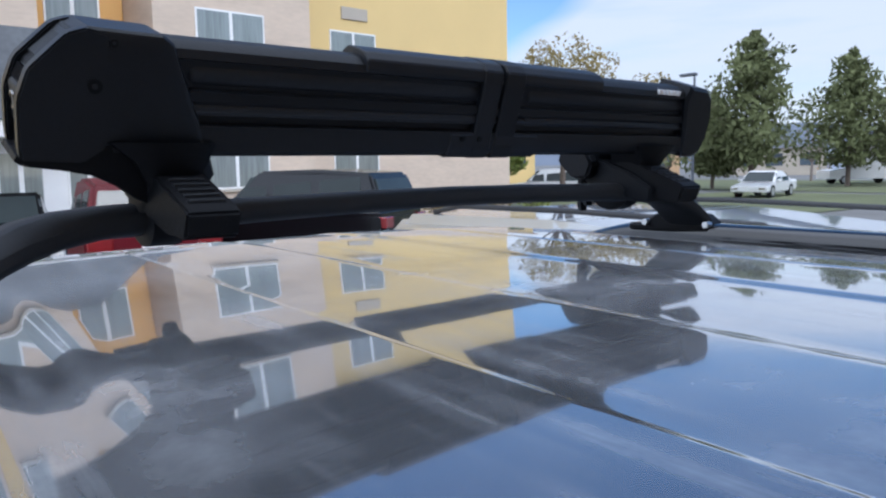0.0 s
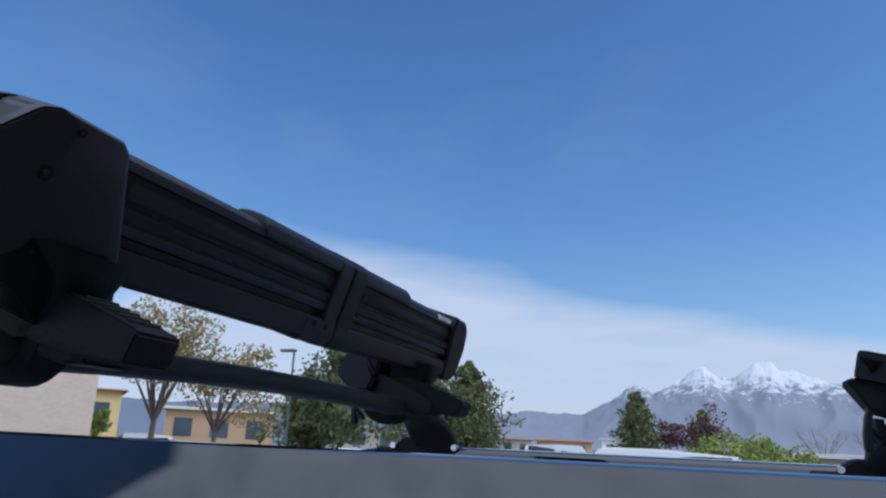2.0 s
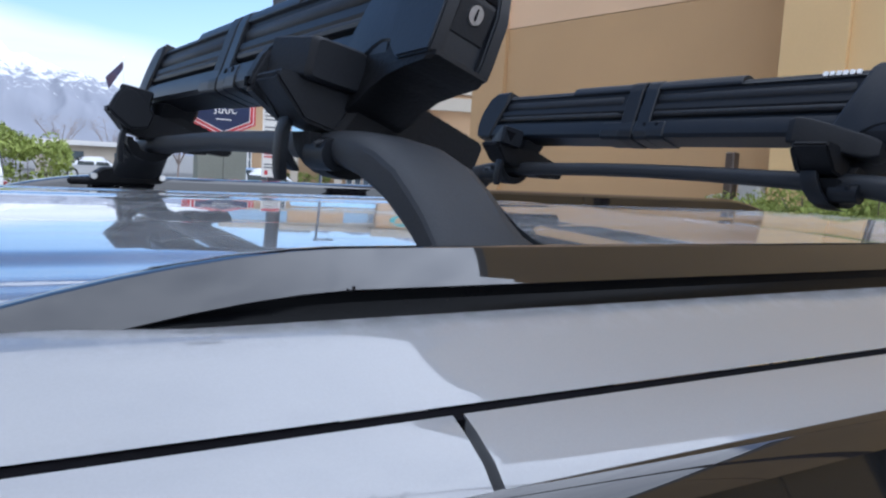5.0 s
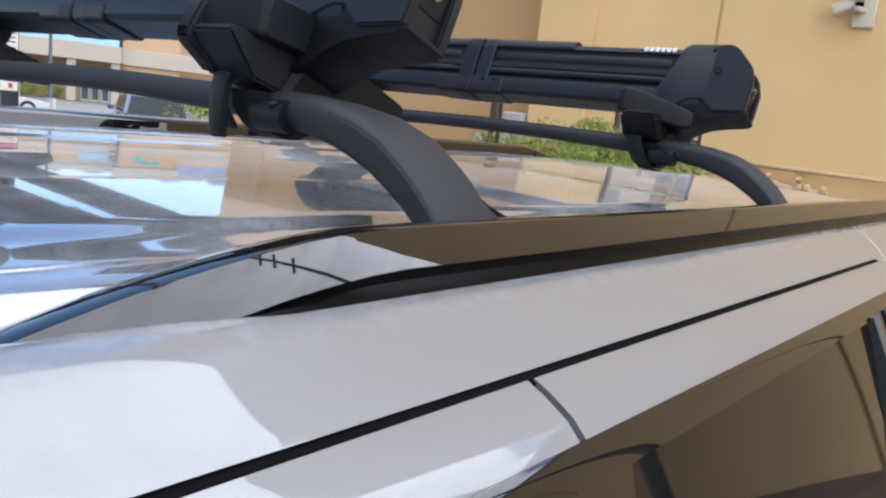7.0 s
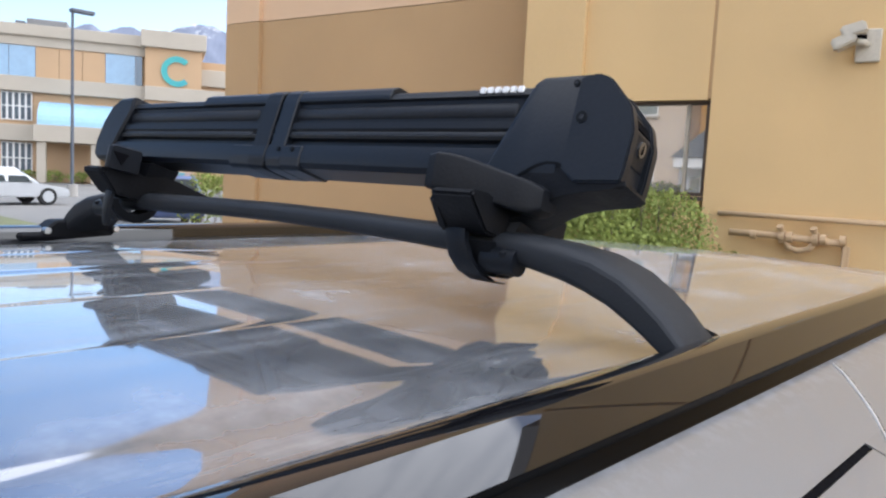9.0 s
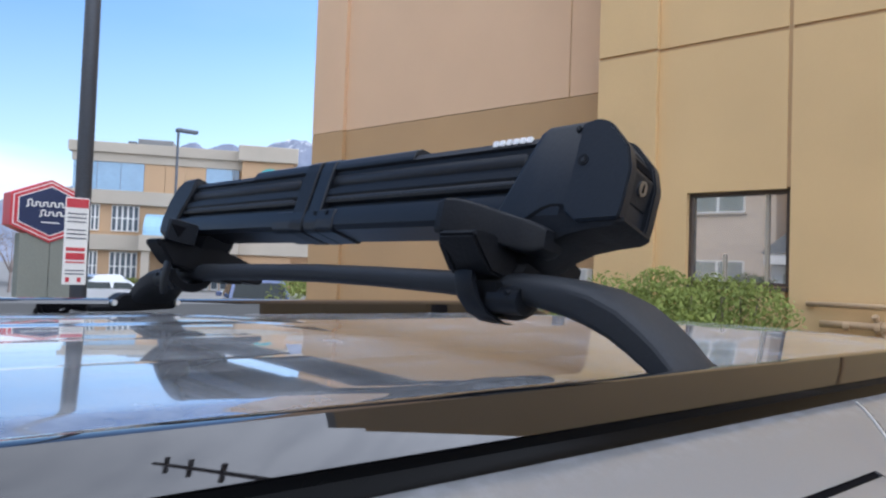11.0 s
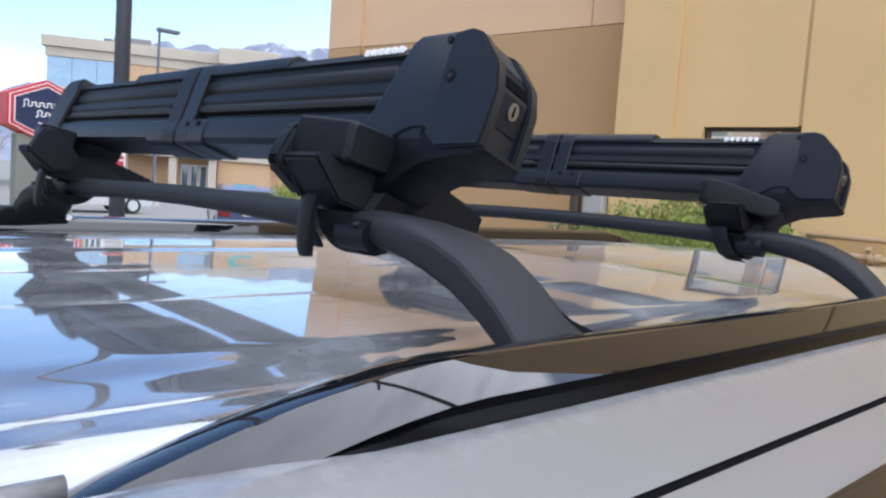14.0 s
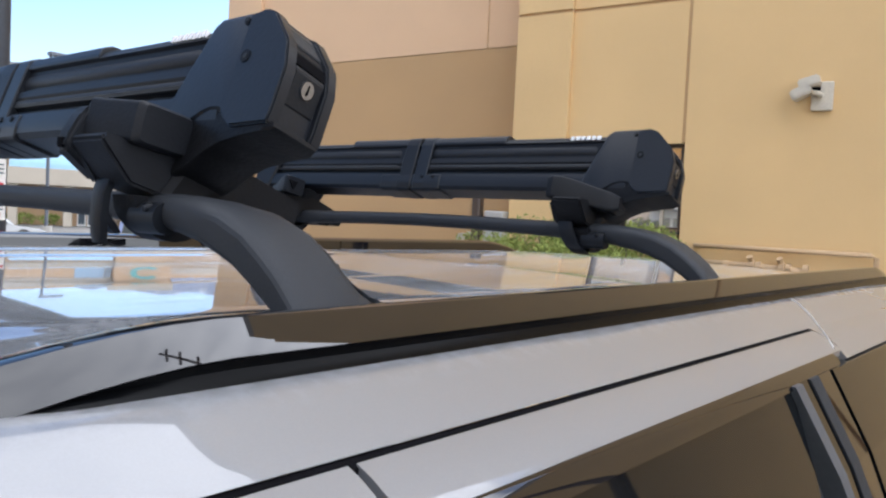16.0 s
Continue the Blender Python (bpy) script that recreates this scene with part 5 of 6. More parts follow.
vehicle(*polar(-64.0, 14.5), math.atan2(-0.55, -0.84), BLACK_CAR, "black sport utility car with dark glass parked by the hotel", 4.75, 1.90, 1.87)
vehicle(*polar(-75.6, 13.2), math.atan2(0.10, -1.0), RED_CAR, "dark red sport utility car seen from behind", 4.6, 1.88, 1.80)
vehicle(*polar(-84.0, 17.5), math.atan2(-0.2, 1.0), BLACK_CAR, "black saloon parked facing the lot", 4.6, 1.82, 1.50, "sedan")
vehicle(*polar(-45.5, 41), math.atan2(-0.7, -0.7), WHITE_CAR, "white compact sport utility car in the far bays", 4.5, 1.85, 1.68)
vehicle(*polar(-52.0, 47), math.atan2(-0.5, -0.8), BLACK_CAR, "dark pickup parked beside the hotel end", 5.2, 1.95, 1.80, "pickup")
vehicle(*polar(-30.0, 43), math.atan2(-0.95, 0.2), WHITE_CAR, "white saloon parked at the kerb", 4.7, 1.82, 1.38, "sedan")
vehicle(*polar(-24.2, 67), math.atan2(-0.75, -0.6), WHITE_CAR, "white camper parked along the street", 6.0, 2.3, 3.0, "camper", "camper")
vehicle(*polar(-9.6, 19.5), math.pi, WHITE_CAR, "white crew-cab pickup with a canopy over the bed", 5.7, 1.95, 1.93, "pickup", "pickup truck")
vehicle(*polar(-13.8, 42), 0.4, SILVER_CAR, "white service truck on the road", 5.4, 2.0, 2.1, "pickup", "pickup truck")
vehicle(*polar(16.2, 33), 0.15, SILVER_CAR, "silver saloon parked before the office", 4.6, 1.82, 1.45, "sedan")
vehicle(*polar(5.0, 52), 0.0, SILVER_CAR, "silver saloon parked by the low building", 4.6, 1.82, 1.42, "sedan")
vehicle(*polar(26.4, 24), 1.2, BLUE_CAR, "blue saloon parked near the wall's end", 4.5, 1.82, 1.62)

neighbour = vehicle(-3.15, 3.0, math.pi, SILVER_CAR, "silver estate car with black roof rails in the next bay", 4.7, 1.85, 1.640)
for y in (-0.60, 0.60):
    part("roof_rail", tube_bm([(-1.92, y, 1.60), (-1.80, y, 1.655), (-0.9, y, 1.672), (-0.1, y, 1.668), (0.12, y, 1.63)], 0.014, 8), RAIL_TOP, neighbour, "black roof rail", True)

# ---- parking bay lines ----
for k in range(9):
    sheet("parking_line", -9.0 + 2.75 * k, -8.9 + 2.75 * k, 8.2, 13.4, 0.006, LINE_PAINT, "worn white bay line on the asphalt", "bay line")
for k in range(7):
    sheet("parking_line", -16.2, -11.0, -6.0 + 2.75 * k, -5.9 + 2.75 * k, 0.006, LINE_PAINT, "worn white bay line on the asphalt", "bay line")

# ---- lamp pole with a notice plate ----
pole = thing("light_pole", "dark painted steel pole with a red and white notice plate", "light pole", Matrix.Translation((1.15, 5.77, 0)))
part("base", cyl_bm((0, 0, 0), (0, 0, 0.75), 0.26, 0.25, 20), CONCRETE, pole)
part("shaft", cyl_bm((0, 0, 0.75), (0, 0, 8.2), 0.060, 0.050, 18), POLE, pole, "", True)
part("lamp_head", box_bm(-0.18, 0.18, -0.75, 0.05, 8.15, 8.27, 0.02), POLE, pole)
notice = part("notice_plate", box_bm(-0.135, 0.030, -0.075, -0.066, 1.68, 2.325, 0.003), WHITE_PAINT, pole, "white notice plate with red bands")
part("header_band", box_bm(-0.128, 0.023, -0.0782, -0.0756, 2.25, 2.317, 0.0), SIGN_RED, notice)
for z0, z1, mat in ((1.93, 1.955, SIGN_RED), (1.865, 1.915, SIGN_RED), (1.84, 1.852, SIGN_RED), (2.20, 2.21, POLE), (2.17, 2.18, POLE), (2.14, 2.15, POLE), (2.08, 2.09, POLE), (2.05, 2.06, POLE), (2.02, 2.03, POLE), (1.78, 1.79, POLE), (1.755, 1.765, POLE)):
    part("text_bar", box_bm(-0.118, 0.012, -0.0778, -0.0754, z0, z1), mat, notice)
for x in (-0.10, -0.02):
    part("symbol", box_bm(x - 0.013, x + 0.013, -0.0780, -0.0754, 1.70, 1.735), SIGN_RED, notice)


# ---- monument sign ----
sx, sy = polar(12.35, 15.7)
sign = thing("monument_sign", "navy and red hexagonal sign on a grey-green base", "sign", Matrix.Translation((sx, sy, 0)) @ Matrix.Rotation(radians(6), 4, "Z"))


def hexagon(w, h, flat):
    return [(-w / 2, -flat / 2), (0, -h / 2), (w / 2, -flat / 2), (w / 2, flat / 2), (0, h / 2), (-w / 2, flat / 2)]


def hex_part(name, w, h, flat, y0, y1, mat, parent, label=""):
    return part(name, prism_bm([(u, 2.79 + v) for u, v in hexagon(w, h, flat)], "y", y0, y1, 0.0), mat, parent, label)


cab_ = hex_part("cabinet", 1.36, 1.17, 0.58, -0.16, 0.26, SIGN_RED, sign, "red box with a hexagonal outline")
hex_part("white_band", 1.28, 1.09, 0.53, -0.166, -0.159, WHITE_PAINT, cab_)
hex_part("red_band", 1.24, 1.05, 0.51, -0.170, -0.165, SIGN_RED, cab_)
hex_part("white_line", 1.12, 0.94, 0.45, -0.174, -0.169, WHITE_PAINT, cab_)
hex_part("navy_face", 1.08, 0.90, 0.43, -0.178, -0.173, SIGN_BLUE, cab_)
# flowing white strokes stand for the lettering
for z, x0, x1, loops, tall in ((2.885, -0.43, 0.43, 6.5, 0.075), (2.715, -0.20, 0.24, 3.2, 0.068)):
    pts = []
    for k in range(121):
        t = k / 120
        a = 2 * math.pi * loops * t
        up = 1.75 if t < 0.9 / loops else 1.0
        pts.append((x0 + (x1 - x0) * t + 0.020 * math.sin(2 * a), -0.182, z + 0.02 * t + tall * 0.5 * up * (0.4 - math.cos(a))))
    part("stroke", tube_bm(pts, 0.0125, 6), WHITE_PAINT, cab_, "", True)
part("stroke", box_bm(-0.16, 0.16, -0.183, -0.177, 2.565, 2.585), WHITE_PAINT, cab_)
part("base", box_bm(-0.50, 0.02, -0.13, 0.13, 0.0, 2.36, 0.01), SIGN_GREY, sign)
part("base", box_bm(0.03, 0.52, -0.13, 0.13, 0.0, 2.36, 0.01), SIGN_GREY, sign)

# ---- office building ----
P1, P2 = Vector((*polar(13.85, 64), 0)), Vector((*polar(25.2, 62.5), 0))
OW = (P2 - P1).length
O = Matrix.Translation(P1) @ Matrix.Rotation(math.atan2(P2.y - P1.y, P2.x - P1.x), 4, "Z")  # local x along the front, local -y out of it
office = thing("office_building", "cream three-storey office with blue glass bands and a barrel awning", "office building", O)
D = 16.0
part("core", box_bm(0.25, OW + 9, 0.25, D - 0.2, 0.0, 9.9), TAN, office)
for z0, z1, out_ in ((9.85, 10.6, 0.10), (10.55, 11.35, 0.35), (6.55, 7.62, 0.30), (2.95, 4.15, 0.35)):
    part("cream_band", box_bm(-out_, OW + 0.01, -out_, D, z0, z1, 0.02), CREAM, office)
for a, b, mat in ((0.0, 0.41, BLUE_PANE), (0.41, 0.78, TAN), (0.78, 0.945, BLUE_PANE), (0.945, 0.985, CLEAR_PANE)):
    n = max(1, int((b - a) * OW / 1.3))
    for k in range(n):
        x0, x1 = (a + (b - a) * k / n) * OW, (a + (b - a) * (k + 1) / n) * OW
        part("glass_panel" if mat is not TAN else "tan_panel", box_bm(x0 + 0.015, x1 - 0.015, 0.0, 0.24, 7.63, 9.84), mat, office)
for k in range(8):
    y0, y1 = D * k / 8, D * (k + 1) / 8
    part("glass_panel", box_bm(0.0, 0.24, y0 + 0.26 if k == 0 else y0 + 0.02, y1 - 0.02, 7.63, 9.84), BLUE_PANE if k < 6 else CLEAR_PANE, office)
for x0, x1 in ((0.04, 0.16), (0.23, 0.39)):
    for z0, z1 in ((4.45, 6.5), (0.55, 2.85)):
        n = 5
        for k in range(n):
            a, b = (x0 + (x1 - x0) * k / n) * OW, (x0 + (x1 - x0) * (k + 1) / n) * OW
            w = part("window", box_bm(a, b, 0.12, 0.24, z0, z1), WHITE_PAINT, office)
            part("pane", box_bm(a + 0.07, b - 0.07, 0.10, 0.13, z0 + 0.07, (z0 + z1) / 2 - 0.04), CLEAR_PANE, w)
            part("pane", box_bm(a + 0.07, b - 0.07, 0.10, 0.13, (z0 + z1) / 2 + 0.04, z1 - 0.07), CLEAR_PANE, w)
# barrel awning
ring = []
for k in range(9):
    t = math.pi / 2 * k / 8
    ring.append((-2.2 * math.cos(t), 4.16 + 1.75 * math.sin(t)))
ring.append((0.24, 5.91))
ring.append((0.24, 4.16))
part("barrel_awning", prism_bm(ring, "x", 0.44 * OW, 0.985 * OW), material("pale_blue_awning", (0.30, 0.50, 0.66), 0.35, 0.0, 0.08, 3, 0.5, 0.0), office)
for f in (0.46, 0.74, 0.97):
    part("column", box_bm(f * OW - 0.3, f * OW + 0.3, -2.2, -1.7, 0.0, 2.95, 0.03), CREAM, office)
part("canopy_edge", box_bm(0.42 * OW, OW, -2.4, -0.36, 2.95, 4.14, 0.03), CREAM, office)
for k in range(3):
    x = (0.78 + 0.055 * k) * OW
    door = part("entrance_door", box_bm(x, x + 0.6, 0.10, 0.24, 0.0, 2.5), WHITE_PAINT, office)
    part("pane", box_bm(x + 0.08, x + 0.52, 0.08, 0.12, 0.15, 2.4), CLEAR_PANE, door)
part("rooftop_unit", box_bm(0.33 * OW, 0.55 * OW, 3.0, 6.0, 11.36, 12.3, 0.03), material("grey_rooftop_unit", (0.20, 0.20, 0.20), 0.7, 0.2, 0.15, 10, 1, 0.1), office)
part("rooftop_unit", box_bm(0.27 * OW, 0.32 * OW, 3.0, 5.0, 11.36, 12.05, 0.03), POLE, office)
# stair tower with a large letter-shaped arc
part("tower", box_bm(OW + 0.02, OW + 4.1, -0.9, 8.0, 0.0, 10.5), TAN, office)
part("tower_cap", box_bm(OW - 0.3, OW + 4.4, -1.25, 8.3, 10.505, 11.75, 0.04), CREAM, office)
ring_pts = []
arc = bmesh.new()
cx, cz = OW + 2.3, 8.85
segs = 22
for k in range(segs):
    t0, t1 = radians(45 + 270 * k / segs), radians(45 + 270 * (k + 1) / segs)
    pts = [(cx + r * math.cos(t), cz + r * math.sin(t)) for r, t in ((0.72, t0), (1.15, t0), (1.15, t1), (0.72, t1))]
    prism_bm(pts, "y", -1.02, -0.90, bm=arc)
part("arc_emblem", arc, material("teal_emblem", (0.03, 0.30, 0.42), 0.4, 0.0, 0.1, 3, 0.7, 0.0, second=(0.06, 0.42, 0.36)), office, "blue-green open ring on the tower")
part("wing", box_bm(OW + 4.12, OW + 12, 0.3, 8.0, 0.0, 8.0), TAN, office)
part("wing_band", box_bm(OW + 4.11, OW + 12.3, -0.1, 8.3, 8.005, 9.3, 0.03), CREAM, office)
part("wing_band", box_bm(OW + 0.01, OW + 12.3, -1.2, -0.95, 6.55, 7.6, 0.03), CREAM, office)
part("wing_band", box_bm(OW + 0.01, OW + 12.3, -1.2, -0.95, 2.95, 4.15, 0.03), CREAM, office)
for k in range(4):
    x, y = (O @ Vector((3.0 + 1.7 * k, -1.0, 0))).xy
    shrub("shrub", Matrix.Translation((x, y, 0)), 1.6, 1.2, 0.9, LEAF, "low green shrub before the office front", 70 + k, 300, 0.12)

# ---- street lamps, flag, low building ----
def street_lamp(az, r, h, label, arm=1):
    x, y = polar(az, r)
    lamp = thing("street_lamp", label, "street lamp", Matrix.Translation((x, y, 0)))
    part("base", cyl_bm((0, 0, 0), (0, 0, 0.6), 0.28, 0.26, 14), CONCRETE, lamp)
    part("shaft", cyl_bm((0, 0, 0.6), (0, 0, h), 0.085, 0.065, 12), POLE, lamp)
    part("head", box_bm(-0.1 if arm > 0 else -1.0, 1.0 if arm > 0 else 0.1, -0.2, 0.2, h - 0.02, h + 0.16, 0.03), POLE, lamp)
    return lamp


street_lamp(20.6, 41, 8.9, "dark bronze street lamp before the office")
street_lamp(-34.9, 50, 7.3, "bronze street lamp on the lawn", -1)
fx, fy = polar(6.9, 75)
flag = thing("flagpole", "white flagpole with a drooping flag", "flagpole", Matrix.Translation((fx, fy, 0)))
part("pole", cyl_bm((0, 0, 0), (0, 0, 10.4), 0.07, 0.04, 8), WHITE_PAINT, flag)
rings = []
for k in range(7):
    t = k / 6
    rings.append([(-0.05 - 1.5 * t, 0.12 * math.sin(6 * t), 10.0 - 1.6 * t), (-0.05 - 1.5 * t, 0.12 * math.sin(6 * t) + 0.02, 10.0 - 1.6 * t),
                  (-0.05 - 1.2 * t, 0.12 * math.sin(6 * t) + 0.02, 9.3 - 1.9 * t), (-0.05 - 1.2 * t, 0.12 * math.sin(6 * t), 9.3 - 1.9 * t)])
part("flag", loft_bm(rings), material("faded_flag", (0.07, 0.03, 0.04), 0.8, 0.0, 0.2, 2.0, 0.8, 0.0, second=(0.04, 0.05, 0.11)), flag)


def low_building(az0, az1, r, h, label, wall=CREAM, roof=SHINGLE, name="low_building"):
    a, b = Vector((*polar(az0, r), 0)), Vector((*polar(az1, r), 0))
    w = (b - a).length
    t = thing(name, label, "building", Matrix.Translation(a) @ Matrix.Rotation(math.atan2(b.y - a.y, b.x - a.x), 4, "Z"))
    part("wall", box_bm(0, w, 0, 9, 0, h), wall, t)
    part("roof", prism_bm([(-0.6, h + 0.01), (4.5, h + 0.01 + 0.14 * w ** 0.5), (9.6, h + 0.01)], "x", -0.5, w + 0.5), roof, t)
    n = max(2, int(w / 3.2))
    for k in range(n):
        x = w * (k + 0.25) / n
        win_ = part("window", box_bm(x, x + w / n * 0.5, -0.05, 0.02, h * 0.35, h * 0.8), CLEAR_PANE, t)
    return t


low_building(1.4, 9.2, 62, 2.1, "low cream building with a shallow grey roof", CREAM, CONCRETE)
low_building(-16.5, -12.5, 120, 3.2, "distant tan house with a brown roof", TAN, RED_TILE, "house")
low_building(-19.2, -16.9, 140, 3.4, "distant pale house with a brown roof", CREAM, RED_TILE, "house")
low_building(-43.5, -36.0, 85, 4.2, "distant tan building behind the trees", TAN, CREAM)
low_building(-52.0, -46.5, 70, 5.0, "distant yellow building beyond the car park", HOTEL_YELLOW, RED_TILE)
low_building(-11.8, -9.5, 170, 4.5, "distant white commercial building", WHITE_PAINT, CONCRETE)
low_building(-3.0, 1.0, 150, 3.5, "distant pale building among trees", CREAM, SHINGLE)
low_building(-33.0, -26.5, 110, 3.6, "distant grey house behind the pines", CREAM, SHINGLE, "house")

# ---- trees and hedges ----
pine_tree(*polar(-31.0, 52), 10.2, 7.6, "tall green pine on the lawn", 11)
pine_tree(*polar(-33.6, 55), 6.6, 4.8, "green pine on the lawn with thin lower limbs", 12)
pine_tree(*polar(-25.0, 60), 9.6, 8.0, "dark green pine by the street", 13)
pine_tree(*polar(-21.6, 62), 8.6, 7.4, "dark green pine by the street", 14)
pine_tree(*polar(-18.9 - 1.6, 70), 5.2, 4.4, "small dark green pine by the street", 15)
broad_tree(*polar(-44.2, 38), 8.4, 5.6, LEAF_AUTUMN, "young tree with thin yellow-brown leaves", 21, 3600, size=0.12)
broad_tree(*polar(-48.6, 40), 3.2, 2.2, LEAF, "small dense green tree by the hotel", 22, 900)
broad_tree(*polar(-40.0, 42), 7.0, 5.2, LEAF_AUTUMN, "tree in yellow-brown leaf by the car park", 23, 3000, size=0.13)
broad_tree(*polar(-36.8, 60), 5.0, 5.5, LEAF_AUTUMN, "reddish budding tree on the lawn", 24, 900)
broad_tree(*polar(-27.3, 75), 6.5, 6.5, LEAF_RED, "bare purple-grey tree by the street", 25, bare=True)
pine_tree(*polar(-9.2, 72), 7.4, 4.6, "narrow dark evergreen beyond the road", 16, size=0.2)
pine_tree(*polar(-4.7, 84), 6.6, 3.6, "small dark evergreen among purple trees", 17, size=0.2)
broad_tree(*polar(-7.6, 78), 5.6, 3.6, LEAF_RED, "dark purple-leaved tree by the road", 26, 900, size=0.18)
broad_tree(*polar(-5.2, 76), 6.2, 5.2, LEAF_RED, "dark purple-leaved tree beyond the hedge", 27, 1300, size=0.18)
broad_tree(*polar(-1.5, 70), 3.8, 4.6, LEAF, "fresh green tree beyond the hedge", 28, 1200, size=0.18)
for az, r, h, w, sd in ((2.9, 66, 5.2, 5.0, 31), (6.0, 70, 5.0, 4.0, 32), (8.6, 58, 4.6, 4.0, 33), (10.4, 50, 4.2, 3.4, 34)):
    broad_tree(*polar(az, r), h, w, LEAF, "bare roadside tree with fine twigs", sd, bare=True)
hx, hy = polar(-1.2, 27)
for k in range(3):
    shrub("hedge", Matrix.Translation((hx - 1.1 + 1.15 * k, hy, 0)), 1.7, 1.4, 2.75 - 0.15 * k, LEAF, "bright yellow-green hedge bush", 50 + k, 1700, 0.085, "hedge")
hx, hy = polar(29.6, 21)
shrub("shrub", Matrix.Translation((hx, hy, 0)), 1.3, 1.2, 1.85, LEAF, "olive green shrub at the wall's end", 55, 1500, 0.05)
sheet("lawn", -6, 7, 15.8, 31, 0.03, GRASS, "strip of mown lawn round the sign", "lawn")
sheet("lawn", -52, -17, 44, 70, 0.03, GRASS, "wide mown lawn beyond the car park", "lawn")

# a tall utility pole behind the car, seen only in its paint
util = thing("utility_pole", "bare wooden utility pole with cross arms", "utility pole", Matrix.Translation((3.75, -2.75, 0)))
part("shaft", cyl_bm((0, 0, 0), (0, 0, 13.0), 0.075, 0.05, 10), BARK, util)
for z in (12.5, 11.6, 10.5):
    part("cross_arm", box_bm(-0.03, 0.03, -0.30, 0.30, z - 0.03, z + 0.03), BARK, util)


# ---- mountains ----
def ridge(name, profile, r, mat, label, seed, depth=500.0, rough=0.075, base=0.0):
    """A long ridge seen far off; profile is a list of (azimuth, elevation in degrees)."""
    rnd = random.Random(seed)
    bm = bmesh.new()
    az0, az1 = profile[0][0], profile[-1][0]
    n = int((az1 - az0) * 9)
    rows = 26
    grid = []
    for i in range(n + 1):
        az = az0 + (az1 - az0) * i / n
        for (a, ea), (b, eb) in zip(profile, profile[1:]):
            if a <= az <= b:
                el = ea + (eb - ea) * (az - a) / (b - a)
                break
        col = []
        for j in range(rows + 1):
            f = j / rows
            rr = r - depth * (1 - f)
            top = math.tan(radians(el)) * r
            x, y = polar(az, rr)
            k = 0.0095 * 3000 / r
            nz = noise.fractal(Vector((x * k, y * k, seed)), 0.9, 2.1, 6)
            rg = 1 - abs(noise.noise(Vector((x * k * 1.2, y * k * 0.5, seed + 5.0))))
            z = top * (f ** 1.15) * (1 + rough * nz * (0.4 + f)) + top * 0.16 * (rg - 0.6) * math.sin(math.pi * min(1.0, f * 1.05)) + base
            col.append(bm.verts.new((x, y, max(z, -2.0))))
        grid.append(col)
    for a, b in zip(grid, grid[1:]):
        for j in range(rows):
            bm.faces.new((a[j], b[j], b[j + 1], a[j + 1]))
    ob = part(name, bm, mat, None, "", True)
    return tagged(ob, label, "mountain", kind="structure")


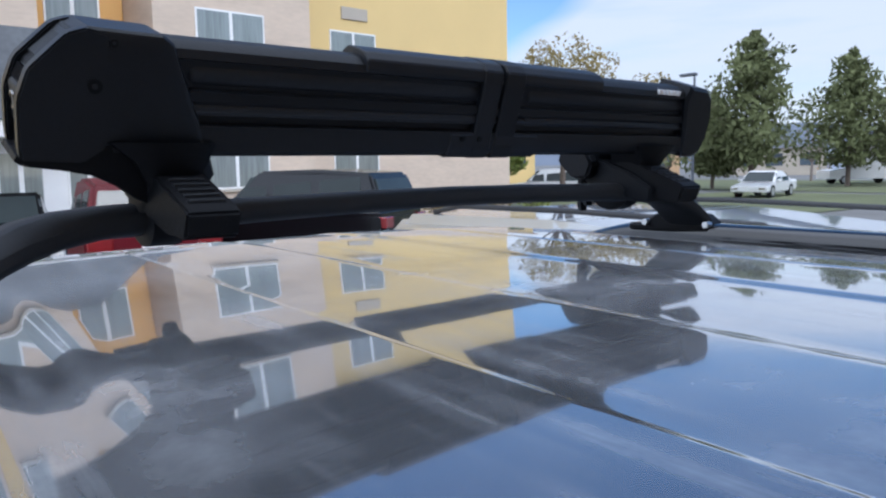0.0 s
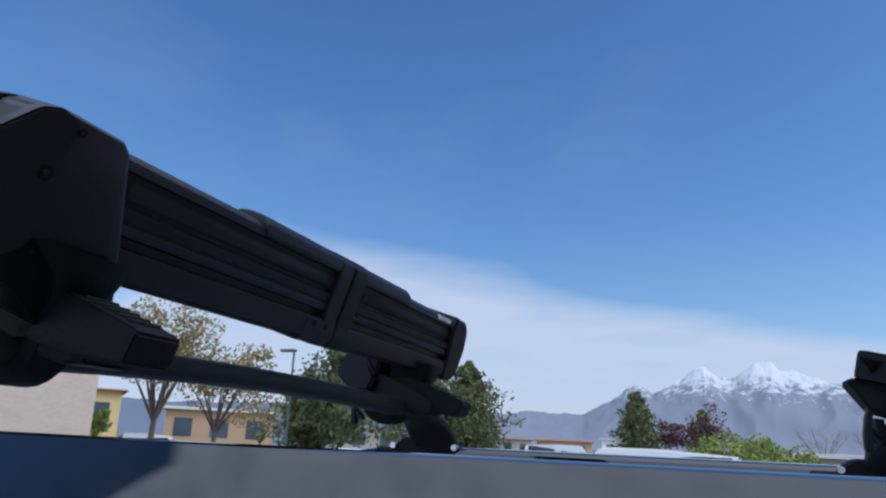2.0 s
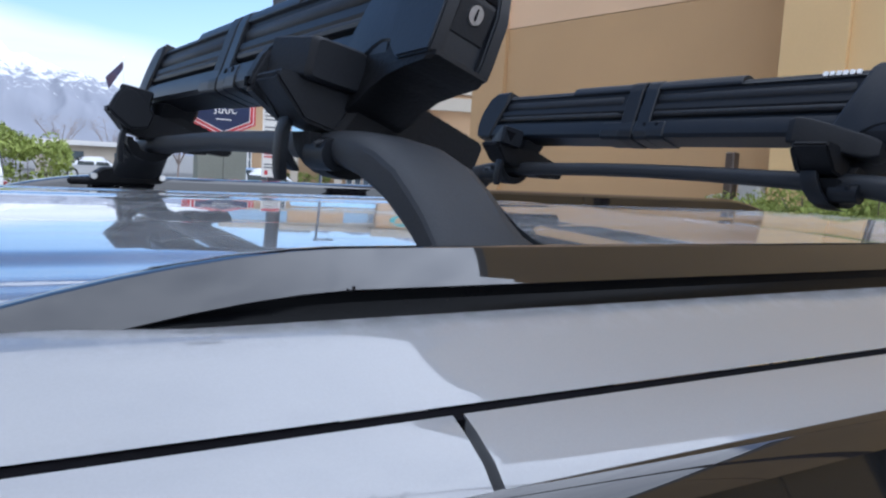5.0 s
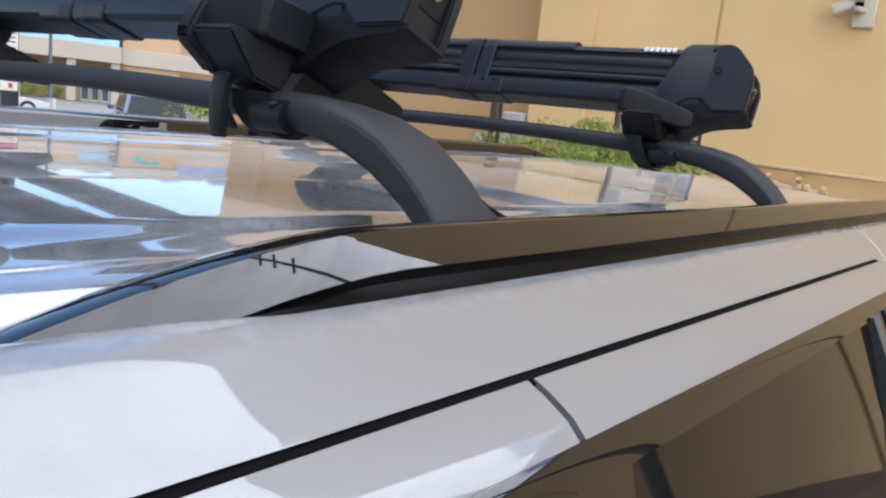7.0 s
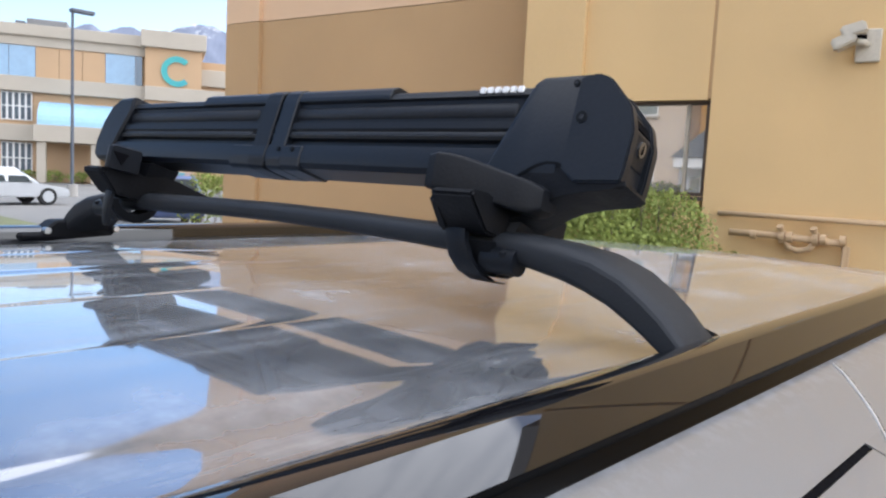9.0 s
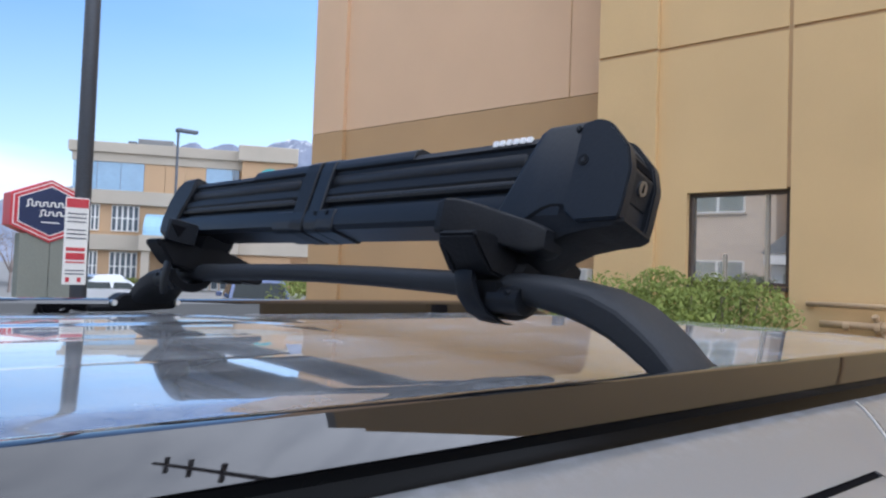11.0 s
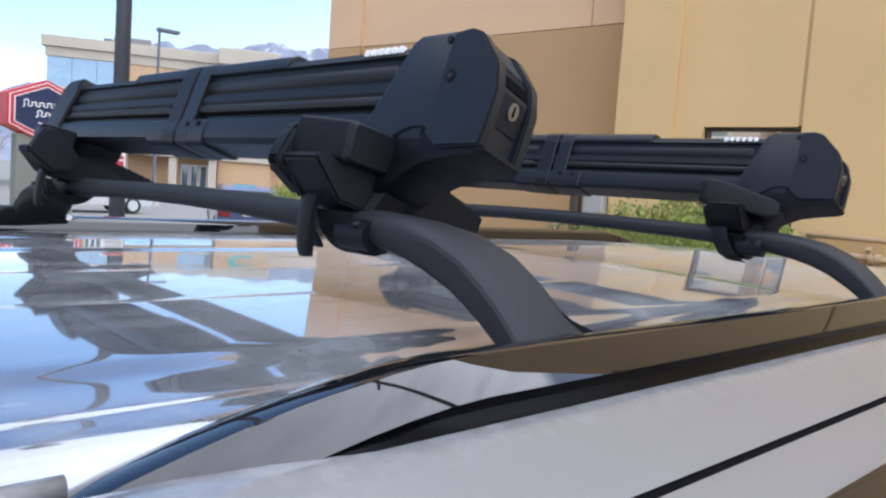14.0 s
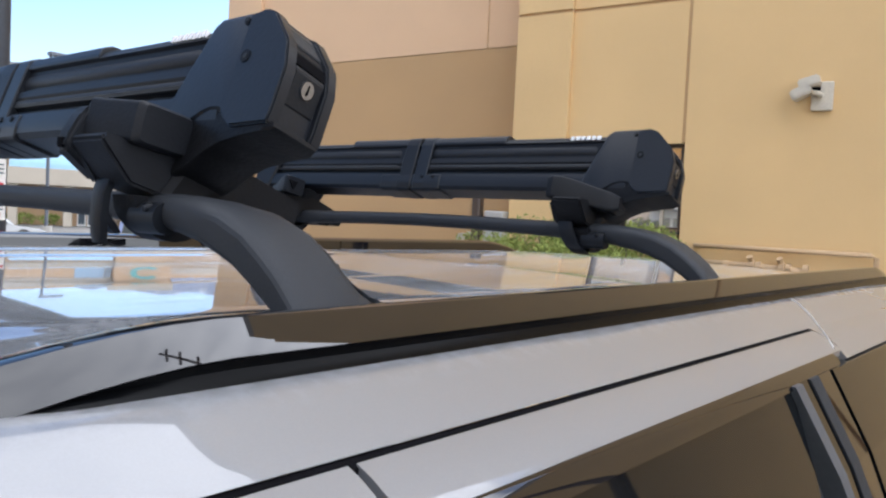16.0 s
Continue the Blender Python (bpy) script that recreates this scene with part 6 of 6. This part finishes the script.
def mountain_material(name, rock, haze, snow_from, snow_to, top):
    """Rock under a snow cap; distance haze is mixed into both colours."""
    m = bpy.data.materials.new(name)
    m.use_nodes = True
    n, l = m.node_tree.nodes, m.node_tree.links
    b = n["Principled BSDF"]
    b.inputs["Roughness"].default_value = 1.0
    b.inputs["Specular IOR Level"].default_value = 0.0
    tc = n.new("ShaderNodeTexCoord")
    sp = n.new("ShaderNodeSeparateXYZ")
    l.new(tc.outputs["Object"], sp.inputs[0])
    t1 = n.new("ShaderNodeTexNoise")
    t1.inputs["Scale"].default_value, t1.inputs["Detail"].default_value, t1.inputs["Roughness"].default_value = 0.045, 10.0, 0.74
    mp = n.new("ShaderNodeMapping")
    mp.inputs["Scale"].default_value = (1, 1, 0.22)
    l.new(tc.outputs["Object"], mp.inputs[0])
    l.new(mp.outputs[0], t1.inputs["Vector"])
    hgt = n.new("ShaderNodeMath")
    hgt.operation = "MULTIPLY_ADD"
    hgt.inputs[1].default_value = (snow_to - snow_from) * 3.8
    l.new(t1.outputs["Fac"], hgt.inputs[0])
    l.new(sp.outputs[2], hgt.inputs[2])
    rp = n.new("ShaderNodeMapRange")
    mid = snow_from + (snow_to - snow_from) * 1.95
    rp.inputs["From Min"].default_value, rp.inputs["From Max"].default_value = mid + (snow_to - snow_from) * 0.3, mid + (snow_to - snow_from) * 0.75
    l.new(hgt.outputs[0], rp.inputs["Value"])
    t2 = n.new("ShaderNodeTexNoise")
    t2.inputs["Scale"].default_value, t2.inputs["Detail"].default_value = 0.006, 6.0
    l.new(tc.outputs["Object"], t2.inputs["Vector"])
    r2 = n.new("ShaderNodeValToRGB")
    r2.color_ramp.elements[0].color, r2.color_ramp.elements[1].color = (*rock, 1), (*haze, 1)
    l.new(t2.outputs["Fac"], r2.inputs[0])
    mx = n.new("ShaderNodeMix")
    mx.data_type = "RGBA"
    l.new(rp.outputs[0], mx.inputs["Factor"])
    l.new(r2.outputs[0], mx.inputs[6])
    mx.inputs[7].default_value = (0.56, 0.565, 0.58, 1)
    l.new(mx.outputs[2], b.inputs["Base Color"])
    return m


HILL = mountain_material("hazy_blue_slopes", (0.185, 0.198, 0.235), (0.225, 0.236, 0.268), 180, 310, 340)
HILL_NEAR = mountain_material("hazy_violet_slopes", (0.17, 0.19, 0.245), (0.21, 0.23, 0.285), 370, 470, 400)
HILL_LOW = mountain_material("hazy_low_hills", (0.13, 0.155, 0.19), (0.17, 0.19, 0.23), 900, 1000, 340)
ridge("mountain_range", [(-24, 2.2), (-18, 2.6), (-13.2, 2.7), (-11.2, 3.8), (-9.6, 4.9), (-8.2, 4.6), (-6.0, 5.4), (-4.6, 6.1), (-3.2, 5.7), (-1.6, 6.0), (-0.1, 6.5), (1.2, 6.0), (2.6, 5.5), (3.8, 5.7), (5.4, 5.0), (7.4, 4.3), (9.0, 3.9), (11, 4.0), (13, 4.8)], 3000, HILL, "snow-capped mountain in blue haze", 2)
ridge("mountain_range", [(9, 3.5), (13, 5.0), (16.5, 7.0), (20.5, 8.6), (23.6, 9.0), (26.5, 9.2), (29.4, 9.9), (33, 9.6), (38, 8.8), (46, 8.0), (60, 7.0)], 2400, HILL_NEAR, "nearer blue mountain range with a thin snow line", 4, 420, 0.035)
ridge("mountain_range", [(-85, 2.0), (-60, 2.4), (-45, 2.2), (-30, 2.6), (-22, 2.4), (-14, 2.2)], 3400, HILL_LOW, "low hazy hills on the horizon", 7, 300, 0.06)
